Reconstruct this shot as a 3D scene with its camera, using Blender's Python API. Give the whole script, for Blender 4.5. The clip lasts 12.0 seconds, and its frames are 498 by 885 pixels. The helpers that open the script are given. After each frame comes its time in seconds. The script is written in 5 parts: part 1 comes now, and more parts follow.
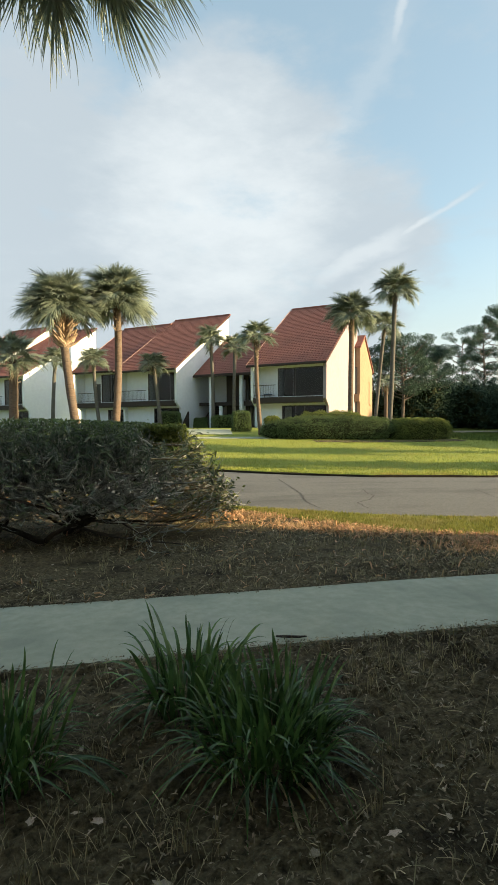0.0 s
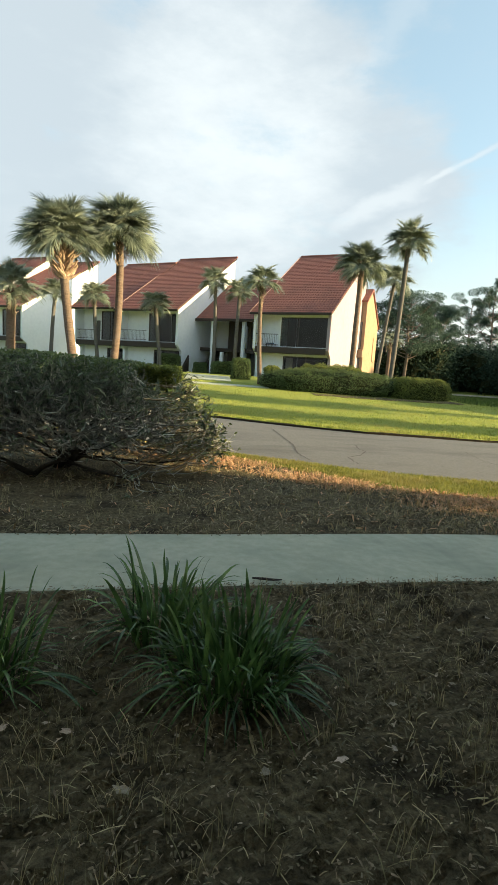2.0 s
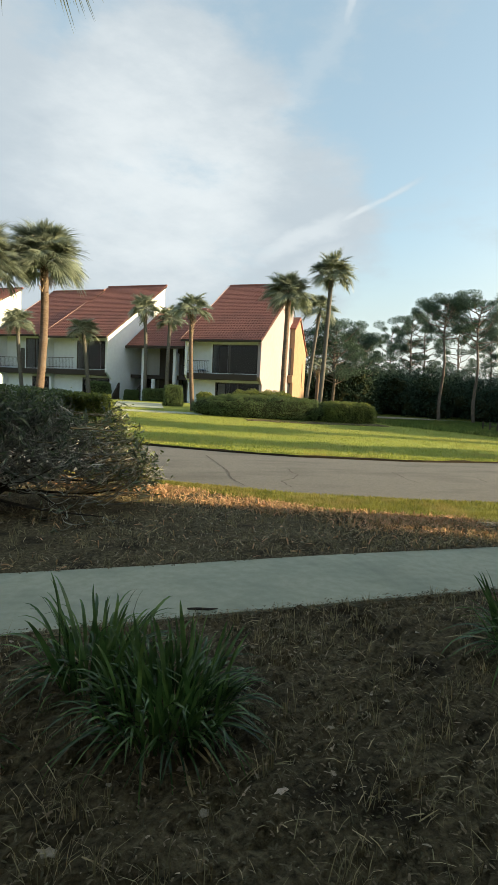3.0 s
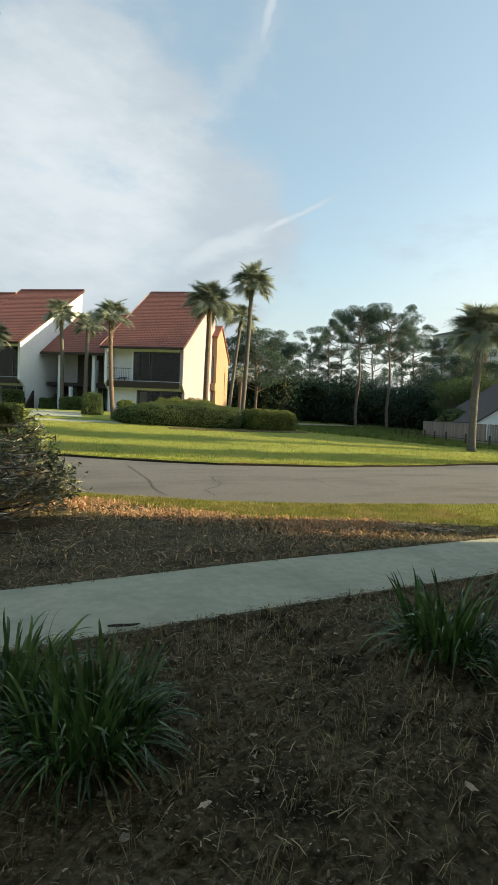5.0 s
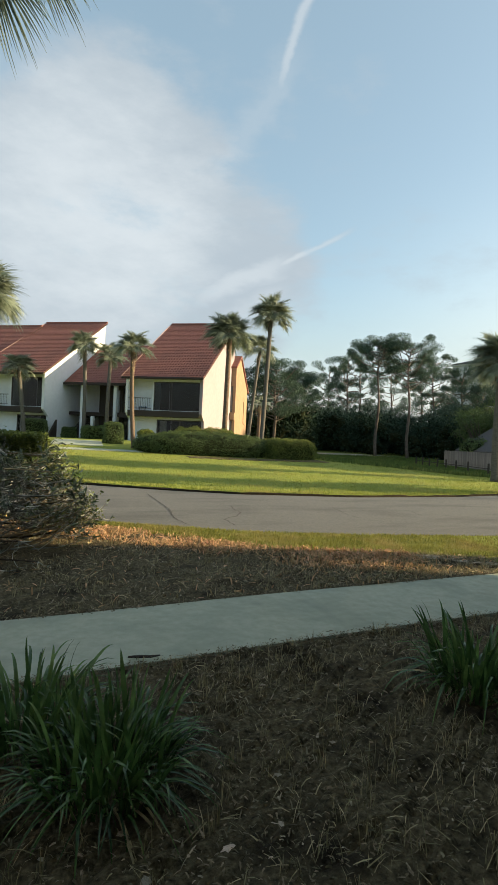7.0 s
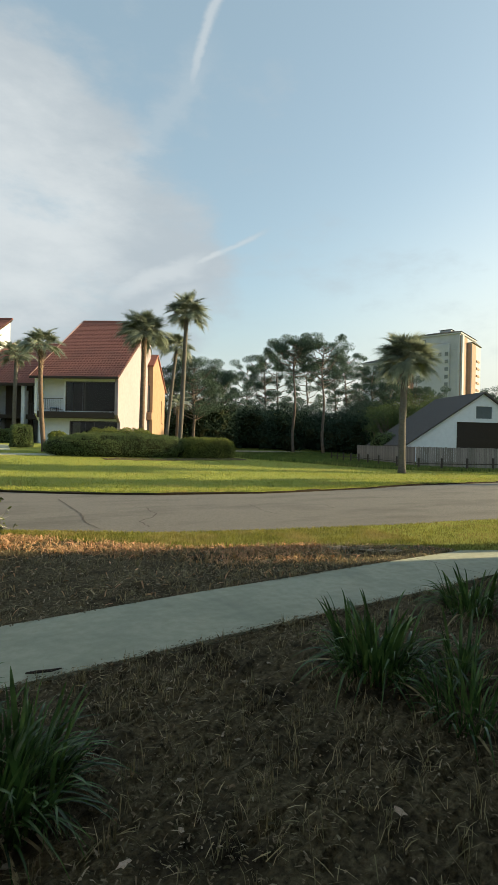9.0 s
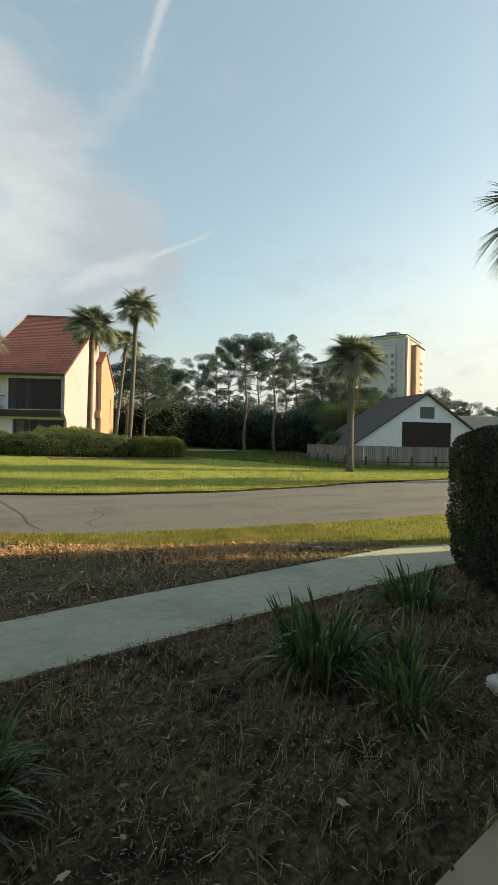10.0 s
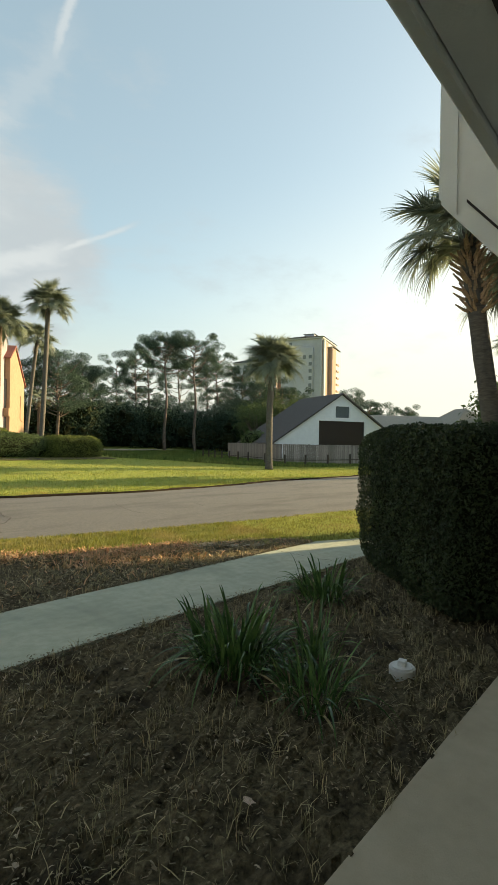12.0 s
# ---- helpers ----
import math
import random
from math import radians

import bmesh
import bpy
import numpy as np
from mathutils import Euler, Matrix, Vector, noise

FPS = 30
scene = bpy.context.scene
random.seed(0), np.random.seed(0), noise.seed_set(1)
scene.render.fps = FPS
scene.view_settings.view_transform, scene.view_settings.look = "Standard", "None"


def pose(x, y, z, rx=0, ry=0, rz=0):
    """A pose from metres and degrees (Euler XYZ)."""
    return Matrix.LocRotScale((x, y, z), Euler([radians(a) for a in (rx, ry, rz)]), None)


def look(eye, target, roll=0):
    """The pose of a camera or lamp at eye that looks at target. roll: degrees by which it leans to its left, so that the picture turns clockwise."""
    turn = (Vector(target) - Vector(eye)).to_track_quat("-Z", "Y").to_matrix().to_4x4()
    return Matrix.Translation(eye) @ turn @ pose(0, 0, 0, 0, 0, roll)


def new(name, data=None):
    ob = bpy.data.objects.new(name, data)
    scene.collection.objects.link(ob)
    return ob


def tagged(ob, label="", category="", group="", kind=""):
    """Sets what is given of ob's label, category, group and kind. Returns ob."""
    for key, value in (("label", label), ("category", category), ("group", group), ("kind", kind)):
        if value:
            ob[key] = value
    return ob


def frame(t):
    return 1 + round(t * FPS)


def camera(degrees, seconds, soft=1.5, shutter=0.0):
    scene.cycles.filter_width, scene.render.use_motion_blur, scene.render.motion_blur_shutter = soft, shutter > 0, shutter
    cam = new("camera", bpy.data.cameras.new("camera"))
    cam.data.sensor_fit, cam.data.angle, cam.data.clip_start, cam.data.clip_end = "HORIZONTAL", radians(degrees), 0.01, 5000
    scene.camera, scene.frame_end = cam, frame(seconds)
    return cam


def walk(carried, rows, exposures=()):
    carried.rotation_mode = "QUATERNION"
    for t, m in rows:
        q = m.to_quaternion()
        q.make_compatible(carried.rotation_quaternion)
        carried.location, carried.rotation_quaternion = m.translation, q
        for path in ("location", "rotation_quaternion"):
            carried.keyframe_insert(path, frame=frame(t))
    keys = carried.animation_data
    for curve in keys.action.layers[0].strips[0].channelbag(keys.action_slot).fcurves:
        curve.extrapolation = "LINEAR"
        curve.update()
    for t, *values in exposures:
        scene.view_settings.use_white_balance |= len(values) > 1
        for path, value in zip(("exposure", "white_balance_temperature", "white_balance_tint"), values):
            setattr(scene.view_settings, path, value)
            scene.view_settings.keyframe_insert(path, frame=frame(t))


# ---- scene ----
cam = camera(52.6, 12.0)
PATH = [
    (0, (0.188, -0.84, 1.481), (0.33, 1.154, 1.401), -0.4),
    (0.5, (0.212, -0.828, 1.477), (0.405, 1.158, 1.342), -0.3),
    (1, (0.229, -0.834, 1.475), (0.466, 1.143, 1.288), -0.3),
    (1.5, (0.24, -0.84, 1.47), (0.482, 1.127, 1.198), 1.6),
    (2, (0.25, -0.844, 1.461), (0.407, 1.13, 1.18), 3.7),
    (2.5, (0.264, -0.855, 1.458), (0.442, 1.121, 1.205), 3.0),
    (3, (0.273, -0.842, 1.466), (0.682, 1.109, 1.301), 2.8),
    (3.5, (0.304, -0.822, 1.456), (0.897, 1.081, 1.296), 2.0),
    (5.5, (0.272, -0.876, 1.495), (0.972, 0.996, 1.414), 2.3),
    (6, (0.243, -0.873, 1.491), (0.887, 1.02, 1.472), 2.5),
    (6.5, (0.248, -0.864, 1.489), (0.854, 1.042, 1.479), 2.6),
    (8.5, (0.354, -0.869, 1.485), (1.179, 0.953, 1.48), 1.6),
    (9, (0.384, -0.876, 1.486), (1.298, 0.903, 1.482), 1.1),
    (9.5, (0.399, -0.876, 1.484), (1.404, 0.853, 1.479), 1.1),
    (10, (0.412, -0.883, 1.484), (1.492, 0.8, 1.48), 1.1),
    (10.5, (0.426, -0.885, 1.484), (1.575, 0.752, 1.48), 1.1),
    (11, (0.439, -0.887, 1.484), (1.642, 0.711, 1.48), 0.8),
    (11.5, (0.456, -0.894, 1.487), (1.705, 0.668, 1.483), 0.7),
    (12, (0.482, -0.9, 1.489), (1.81, 0.595, 1.485), 0.9),
]
walk(cam, [(t, look(eye, target, roll)) for t, eye, target, roll in PATH], exposures=((0.0, 1.5, 6800, 3), (1.5, 1.64, 6800, 2), (2.2, 1.68, 6800, 2), (3.1, 1.44, 6800, 3), (3.5, 1.42, 6800, 3), (6.2, 1.33, 6600, 3), (9.5, 1.23, 6900, 3), (12.0, 1.42, 7250, 3)))

# ---------------- world, sun ----------------
SUN_AZ, SUN_EL = 104.0, 13.6          # degrees clockwise from +y, and above the horizon


def way(az, el):
    a, e = radians(az), radians(el)
    return Vector((math.sin(a) * math.cos(e), math.cos(a) * math.cos(e), math.sin(e)))


world = bpy.data.worlds.new("sky")
scene.world = world
world.use_nodes = True
W = world.node_tree
W.nodes.clear()


def wmath(op, a, b=0.0, clamp=False):
    n = W.nodes.new("ShaderNodeMath")
    n.operation, n.use_clamp = op, clamp
    for i, v in enumerate((a, b)):
        if isinstance(v, (int, float)):
            n.inputs[i].default_value = v
        else:
            W.links.new(v, n.inputs[i])
    return n.outputs[0]


def wdot(vec, d):
    n = W.nodes.new("ShaderNodeVectorMath")
    n.operation = "DOT_PRODUCT"
    W.links.new(vec, n.inputs[0])
    n.inputs[1].default_value = d
    return n.outputs["Value"]


def wstep(v, lo, hi):
    n = W.nodes.new("ShaderNodeMapRange")
    n.interpolation_type = "SMOOTHSTEP"
    n.inputs["From Min"].default_value, n.inputs["From Max"].default_value = lo, hi
    W.links.new(v, n.inputs["Value"])
    return n.outputs[0]


def wnoise(vec, scale, detail, rough, stretch=(1, 1, 1), turn=(0, 0, 0)):
    m = W.nodes.new("ShaderNodeMapping")
    m.inputs["Scale"].default_value = stretch
    m.inputs["Rotation"].default_value = turn
    W.links.new(vec, m.inputs["Vector"])
    n = W.nodes.new("ShaderNodeTexNoise")
    n.inputs["Scale"].default_value, n.inputs["Detail"].default_value, n.inputs["Roughness"].default_value = scale, detail, rough
    W.links.new(m.outputs[0], n.inputs["Vector"])
    return n.outputs["Fac"]


sky = W.nodes.new("ShaderNodeTexSky")
sky.sky_type, sky.sun_disc = "NISHITA", False
sky.sun_elevation, sky.sun_rotation = radians(SUN_EL), radians(SUN_AZ)
sky.air_density, sky.dust_density, sky.ozone_density = 1.0, 2.2, 1.0
tc = W.nodes.new("ShaderNodeTexCoord").outputs["Generated"]


def soft_spot(az, el, inner, outer):
    """1 within inner degrees of a direction, 0 beyond outer."""
    return wstep(wdot(tc, way(az, el)), math.cos(radians(outer)), math.cos(radians(inner)))


# one broad bank of thin cloud with a brighter core and ragged wisps
bank = wmath("MAXIMUM", soft_spot(-22, 11, 13, 31), soft_spot(1, 20, 7, 20))
bank = wmath("MAXIMUM", bank, soft_spot(13, 17, 3, 14))
bank = wmath("MAXIMUM", bank, wmath("MULTIPLY", soft_spot(5, 13, 6, 15), 0.95))
bank = wmath("MAXIMUM", bank, soft_spot(-60, 20, 14, 36))
big = wnoise(tc, 3.2, 7.0, 0.6, (1.0, 1.0, 2.4), (0.25, 0.1, 0.3))
fine = wnoise(tc, 9.0, 8.0, 0.62, (1.0, 1.0, 2.2), (0.5, 0.2, 0.1))
ragged = wmath("ADD", wmath("MULTIPLY", big, 0.62), wmath("MULTIPLY", fine, 0.38))
cover = wstep(wmath("ADD", wmath("MULTIPLY", bank, 0.72), wmath("MULTIPLY", wmath("SUBTRACT", ragged, 0.5), 2.0)), 0.02, 0.62)
# long thin trails: narrow bands along great circles


def trail(a, b, width, lo, hi, cut):
    p, q = way(*a), way(*b)
    n = p.cross(q).normalized()
    mid = (p + q).normalized()
    off = wmath("ABSOLUTE", wmath("ADD", wdot(tc, n), wmath("MULTIPLY", wmath("SUBTRACT", fine, 0.5), width * 2.2)))
    line = wmath("SUBTRACT", 1.0, wstep(off, width * 0.1, width))
    return wmath("MULTIPLY", wmath("MULTIPLY", line, wstep(wdot(tc, mid), math.cos(radians(hi)), math.cos(radians(lo)))), cut)


trails = wmath("MAXIMUM", trail((22.8, 41.5), (20.6, 37.0), 0.013, 1.5, 6.5, 0.68), trail((20.8, 19.1), (28, 22.5), 0.008, 1.5, 5.5, 0.62))
trails = wmath("MAXIMUM", trails, trail((20.2, 36.0), (13, 27), 0.036, 3, 10, 0.36))
trails = wmath("MAXIMUM", trails, trail((12, 15.5), (20.8, 19.1), 0.026, 1, 7, 0.6))
trails = wmath("MAXIMUM", trails, trail((14, 12.5), (20.6, 16.5), 0.030, 1, 6, 0.34))
cover = wmath("MAXIMUM", cover, trails)
low = wmath("MULTIPLY", wstep(wdot(tc, (0, 0, 1)), 0.32, -0.02), 0.52)      # haze near the horizon
hazed = wmath("MULTIPLY", cover, 0.92)
veil = W.nodes.new("ShaderNodeMix")           # thin even haze, whiter towards the horizon
veil.data_type = "RGBA"
W.links.new(wmath("ADD", low, 0.48, True), veil.inputs["Factor"])
W.links.new(sky.outputs[0], veil.inputs[6])
pale = W.nodes.new("ShaderNodeMix")
pale.data_type = "RGBA"
W.links.new(wstep(wdot(tc, (0, 0, 1)), 0.34, 0.04), pale.inputs["Factor"])
pale.inputs[6].default_value = (1.08, 1.40, 1.60, 1)
pale.inputs[7].default_value = (1.86, 1.97, 1.99, 1)
W.links.new(pale.outputs[2], veil.inputs[7])
shade = wstep(wmath("ADD", wmath("MULTIPLY", wnoise(tc, 6.0, 8.0, 0.62, (1, 1, 2.4), (0.3, 0.5, 0.2)), 0.75), wmath("MULTIPLY", soft_spot(1, 22, 1, 16), 0.42)), 0.36, 0.95)
tone = W.nodes.new("ShaderNodeMix")
tone.data_type = "RGBA"
W.links.new(wmath("MAXIMUM", shade, trails), tone.inputs["Factor"])
tone.inputs[6].default_value = (1.40, 1.56, 1.82, 1)
tone.inputs[7].default_value = (2.06, 2.16, 2.38, 1)
glow = W.nodes.new("ShaderNodeMix")           # bright haze low on the sun's side
glow.data_type = "RGBA"
W.links.new(wmath("MULTIPLY", wmath("MULTIPLY", soft_spot(SUN_AZ, SUN_EL, 12, 78), wstep(wdot(tc, (0, 0, 1)), 0.50, 0.05)), 0.95), glow.inputs["Factor"])
W.links.new(veil.outputs[2], glow.inputs[6])
glow.inputs[7].default_value = (2.75, 2.74, 2.62, 1)
cloud = W.nodes.new("ShaderNodeMix")
cloud.data_type = "RGBA"
W.links.new(hazed, cloud.inputs["Factor"])
W.links.new(glow.outputs[2], cloud.inputs[6])
W.links.new(tone.outputs[2], cloud.inputs[7])
bg = W.nodes.new("ShaderNodeBackground")
bg.inputs["Strength"].default_value = 0.15
W.links.new(cloud.outputs[2], bg.inputs["Color"])
W.links.new(bg.outputs[0], W.nodes.new("ShaderNodeOutputWorld").inputs[0])

sun = new("sun", bpy.data.lights.new("sun", "SUN"))
sun.data.energy, sun.data.angle, sun.data.color = 5.0, radians(0.6), (1.0, 0.78, 0.49)
sun.matrix_world = look(way(SUN_AZ, SUN_EL) * 50, (0, 0, 0))

# ---------------- materials ----------------


def material(name, dark, light, scale=8.0, rough=0.8, bump=0.3, bump_scale=None, spec=0.3, metal=0.0, detail=6.0, vary=0.0,
             blotch=None, blotch_scale=0.6, blotch_amount=0.5, stretch=(1, 1, 1), translucent=0.0, island=False):
    """Two-tone noise grain, an optional larger blotch colour, bump, and a random brightness for each piece."""
    m = bpy.data.materials.new(name)
    m.use_nodes = True
    t = m.node_tree
    b = t.nodes["Principled BSDF"]
    co = t.nodes.new("ShaderNodeTexCoord").outputs["Object"]
    mp = t.nodes.new("ShaderNodeMapping")
    mp.inputs["Scale"].default_value = stretch
    t.links.new(co, mp.inputs["Vector"])

    def noise_at(s, d=detail):
        n = t.nodes.new("ShaderNodeTexNoise")
        n.inputs["Scale"].default_value, n.inputs["Detail"].default_value, n.inputs["Roughness"].default_value = s, d, 0.62
        t.links.new(mp.outputs[0], n.inputs["Vector"])
        return n.outputs["Fac"]

    def mixed(fac, a, c, kind="MIX"):
        x = t.nodes.new("ShaderNodeMix")
        x.data_type, x.blend_type = "RGBA", kind
        for sock, v in ((x.inputs["Factor"], fac), (x.inputs[6], a), (x.inputs[7], c)):
            if isinstance(v, (int, float)):
                sock.default_value = v
            elif isinstance(v, tuple):
                sock.default_value = (*v, 1)
            else:
                t.links.new(v, sock)
        return x.outputs[2]

    def contrast(v, lo, hi, a=0.0, z=1.0):
        x = t.nodes.new("ShaderNodeMapRange")
        x.inputs["From Min"].default_value, x.inputs["From Max"].default_value = lo, hi
        x.inputs["To Min"].default_value, x.inputs["To Max"].default_value = a, z
        t.links.new(v, x.inputs["Value"])
        return x.outputs[0]

    grain = noise_at(scale)
    col = mixed(contrast(grain, 0.3, 0.7), dark, light)
    if blotch:
        col = mixed(contrast(noise_at(blotch_scale, 3.0), 0.48, 0.68, 0.0, blotch_amount), col, blotch)
    if vary:
        src = t.nodes.new("ShaderNodeNewGeometry").outputs["Random Per Island"] if island else t.nodes.new("ShaderNodeObjectInfo").outputs["Random"]
        hs = t.nodes.new("ShaderNodeHueSaturation")
        t.links.new(contrast(src, 0, 1, 1 - vary, 1 + vary), hs.inputs["Value"])
        t.links.new(contrast(src, 0, 1, 0.5 + vary * 0.04, 0.5 - vary * 0.05), hs.inputs["Hue"])
        t.links.new(col, hs.inputs["Color"])
        col = hs.outputs[0]
    t.links.new(col, b.inputs["Base Color"])
    b.inputs["Roughness"].default_value = rough
    b.inputs["Specular IOR Level"].default_value = spec
    b.inputs["Metallic"].default_value = metal
    if bump:
        bp = t.nodes.new("ShaderNodeBump")
        bp.inputs["Strength"].default_value = bump
        bp.inputs["Distance"].default_value = 0.02
        t.links.new(noise_at(bump_scale or scale * 2), bp.inputs["Height"])
        t.links.new(bp.outputs[0], b.inputs["Normal"])
    if translucent:
        tr = t.nodes.new("ShaderNodeBsdfTranslucent")
        t.links.new(col, tr.inputs["Color"])
        mx = t.nodes.new("ShaderNodeMixShader")
        mx.inputs[0].default_value = translucent
        t.links.new(b.outputs[0], mx.inputs[1])
        t.links.new(tr.outputs[0], mx.inputs[2])
        t.links.new(mx.outputs[0], t.nodes["Material Output"].inputs["Surface"])
    return m


M_GRASS = material("lawn grass", (0.165, 0.205, 0.036), (0.345, 0.365, 0.082), 26, 0.9, 0.8, 60, 0.15, blotch=(0.26, 0.27, 0.07), blotch_scale=0.35, blotch_amount=0.55)
M_BLADE = material("grass blade", (0.155, 0.205, 0.034), (0.345, 0.37, 0.082), 3, 0.7, 0, spec=0.2, vary=0.35, island=True, translucent=0.3, blotch=(0.34, 0.27, 0.09), blotch_scale=0.5, blotch_amount=0.7)
# darker grass copy for the hollow, tree shade put into its colour
M_SHADEBLADE = material("shade-dark grass blade", (0.050, 0.088, 0.020), (0.135, 0.19, 0.048), 2, 0.7, 0, spec=0.2, vary=0.35, island=True, translucent=0.2, blotch=(0.20, 0.20, 0.06), blotch_scale=0.25, blotch_amount=0.6)
M_VERGE = material("dry verge blade", (0.13, 0.15, 0.03), (0.28, 0.28, 0.07), 3, 0.7, 0, spec=0.2, vary=0.35, island=True, translucent=0.3, blotch=(0.36, 0.28, 0.12), blotch_scale=1.2, blotch_amount=0.6)
M_MULCH = material("pine straw mulch", (0.034, 0.028, 0.016), (0.215, 0.176, 0.103), 30, 0.95, 1.0, 55, 0.1, blotch=(0.026, 0.021, 0.015), blotch_scale=1.9, blotch_amount=0.85)
M_CHIP = material("bark chip", (0.10, 0.088, 0.054), (0.255, 0.215, 0.132), 14, 0.9, 0, spec=0.15, vary=0.55, island=True)
M_FLAKE = material("curled bark flake", (0.13, 0.112, 0.073), (0.43, 0.375, 0.255), 22, 0.85, 0, spec=0.2, vary=0.55, island=True)
M_LITTER = material("leaf litter", (0.34, 0.205, 0.105), (0.64, 0.43, 0.235), 9, 0.85, 0, spec=0.2, vary=0.45, island=True, translucent=0.15)
M_STRAW = material("dry straw", (0.20, 0.172, 0.09), (0.52, 0.455, 0.26), 9, 0.85, 0, spec=0.2, vary=0.4, island=True)
M_CONC = material("broomed concrete", (0.35, 0.375, 0.287), (0.455, 0.47, 0.368), 11, 0.9, 0.2, 90, 0.25, blotch=(0.25, 0.275, 0.215), blotch_scale=1.4, blotch_amount=0.6)
M_PORCH = material("porch concrete", (0.41, 0.35, 0.25), (0.49, 0.425, 0.315), 6, 0.85, 0.2, 120, 0.25, blotch=(0.36, 0.31, 0.23), blotch_scale=1.1, blotch_amount=0.4)
M_ROAD = material("worn asphalt", (0.112, 0.110, 0.104), (0.188, 0.185, 0.176), 55, 0.95, 0.35, 160, 0.2, blotch=(0.088, 0.088, 0.086), blotch_scale=0.9, blotch_amount=0.7, stretch=(0.35, 1, 1))
M_LIPSHADE = material("lawn lip shade", (0.020, 0.016, 0.011), (0.06, 0.048, 0.034), 18, 1.0, 0.8, 40, 0.05)
M_CRACK = material("road crack", (0.05, 0.047, 0.044), (0.10, 0.095, 0.09), 20, 1.0, 0.2)
M_STUCCO = material("white stucco", (0.70, 0.735, 0.785), (0.77, 0.805, 0.85), 3, 0.9, 0.25, 45, 0.2, blotch=(0.66, 0.68, 0.71), blotch_scale=0.4, blotch_amount=0.4)
# stucco of the one sunlit side wall, the sun's warm tone in its colour
M_SUNSIDE = material("sun-toned cream stucco", (0.315, 0.262, 0.285), (0.362, 0.308, 0.335), 3, 0.9, 0.25, 45, 0.2, blotch=(0.285, 0.24, 0.255), blotch_scale=0.5, blotch_amount=0.4)
M_OCHRE = material("warm stucco", (0.29, 0.195, 0.128), (0.35, 0.24, 0.16), 3, 0.9, 0.25, 45, 0.2, blotch=(0.25, 0.165, 0.105), blotch_scale=0.5, blotch_amount=0.4)
M_TILE = material("red roof tile", (0.20, 0.086, 0.070), (0.31, 0.132, 0.105), 5, 0.85, 0.2, 30, 0.2, blotch=(0.165, 0.082, 0.070), blotch_scale=0.5, blotch_amount=0.5)
M_TRIM = material("dark brown timber", (0.028, 0.021, 0.018), (0.055, 0.042, 0.035), 12, 0.7, 0.2, 30, 0.3, stretch=(1, 1, 6))
M_FRAME = material("bronze metal frame", (0.030, 0.027, 0.024), (0.045, 0.040, 0.036), 20, 0.45, 0, spec=0.5)
M_DARKROOM = material("dim interior", (0.016, 0.018, 0.018), (0.03, 0.032, 0.032), 1.5, 0.9, 0)
M_CURTAIN = material("pale curtain", (0.45, 0.44, 0.40), (0.60, 0.58, 0.54), 3, 0.95, 0.1)
M_TRUNK = material("palm trunk bark", (0.080, 0.058, 0.044), (0.205, 0.146, 0.110), 7, 0.95, 0.9, 22, 0.15, stretch=(1, 1, 4.0), blotch=(0.16, 0.135, 0.115), blotch_scale=0.9, blotch_amount=0.6)
# darker, greyer copy of the trunk bark, with shade put into its colour
M_BARKSHADE = material("shade-grey palm bark", (0.072, 0.068, 0.062), (0.165, 0.152, 0.137), 7, 0.95, 0.9, 22, 0.12, stretch=(1, 1, 4.0), blotch=(0.13, 0.125, 0.11), blotch_scale=0.9, blotch_amount=0.6)
M_EDGING = material("painted roof edging", (0.30, 0.17, 0.14), (0.42, 0.26, 0.22), 5, 0.6, 0.1)
M_BOOT = material("palm leaf stubs", (0.16, 0.105, 0.065), (0.50, 0.38, 0.26), 6, 0.9, 0.4, spec=0.2, vary=0.3, island=True)
M_FROND = material("palm frond", (0.125, 0.158, 0.115), (0.36, 0.40, 0.30), 2.5, 0.32, 0, spec=0.6, vary=0.3, translucent=0.38)
M_DRYFROND = material("dry palm frond", (0.22, 0.18, 0.125), (0.38, 0.32, 0.24), 3, 0.8, 0, spec=0.2, vary=0.25, translucent=0.2)
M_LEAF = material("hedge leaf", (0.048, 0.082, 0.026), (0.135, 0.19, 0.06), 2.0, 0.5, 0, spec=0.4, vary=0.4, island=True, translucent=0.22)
M_LEAF_LIT = material("sunlit yellow-green hedge leaf", (0.085, 0.12, 0.022), (0.20, 0.23, 0.05), 2.0, 0.5, 0, spec=0.4, vary=0.4, island=True, translucent=0.3)
M_LEAF_DEEP = material("deep green box leaf", (0.020, 0.036, 0.014), (0.070, 0.100, 0.038), 2.0, 0.5, 0, spec=0.35, vary=0.4, island=True, translucent=0.15)
M_LEAF_OLD = material("old hedge leaf", (0.055, 0.080, 0.042), (0.20, 0.25, 0.15), 2.0, 0.34, 0, spec=0.5, vary=0.5, island=True, translucent=0.1)
# near-black colour that paints the shade inside hedges and thicket
M_CORE = material("hedge inner shade", (0.012, 0.016, 0.007), (0.03, 0.034, 0.016), 9, 1.0, 0.6, 20, 0.05)
M_TWIG = material("grey twig", (0.13, 0.128, 0.105), (0.58, 0.58, 0.50), 9, 0.55, 0, spec=0.25, vary=0.6, island=True)
M_YOUNG = material("young olive twig", (0.10, 0.082, 0.042), (0.31, 0.255, 0.135), 9, 0.7, 0, spec=0.25, vary=0.5, island=True)
M_LIMB = material("dark hedge limb", (0.030, 0.024, 0.018), (0.085, 0.070, 0.055), 14, 0.95, 0.5, 40, 0.1)
M_LILY = material("strap leaf", (0.020, 0.056, 0.015), (0.145, 0.26, 0.075), 4, 0.24, 0, spec=0.5, vary=0.4, translucent=0.2)
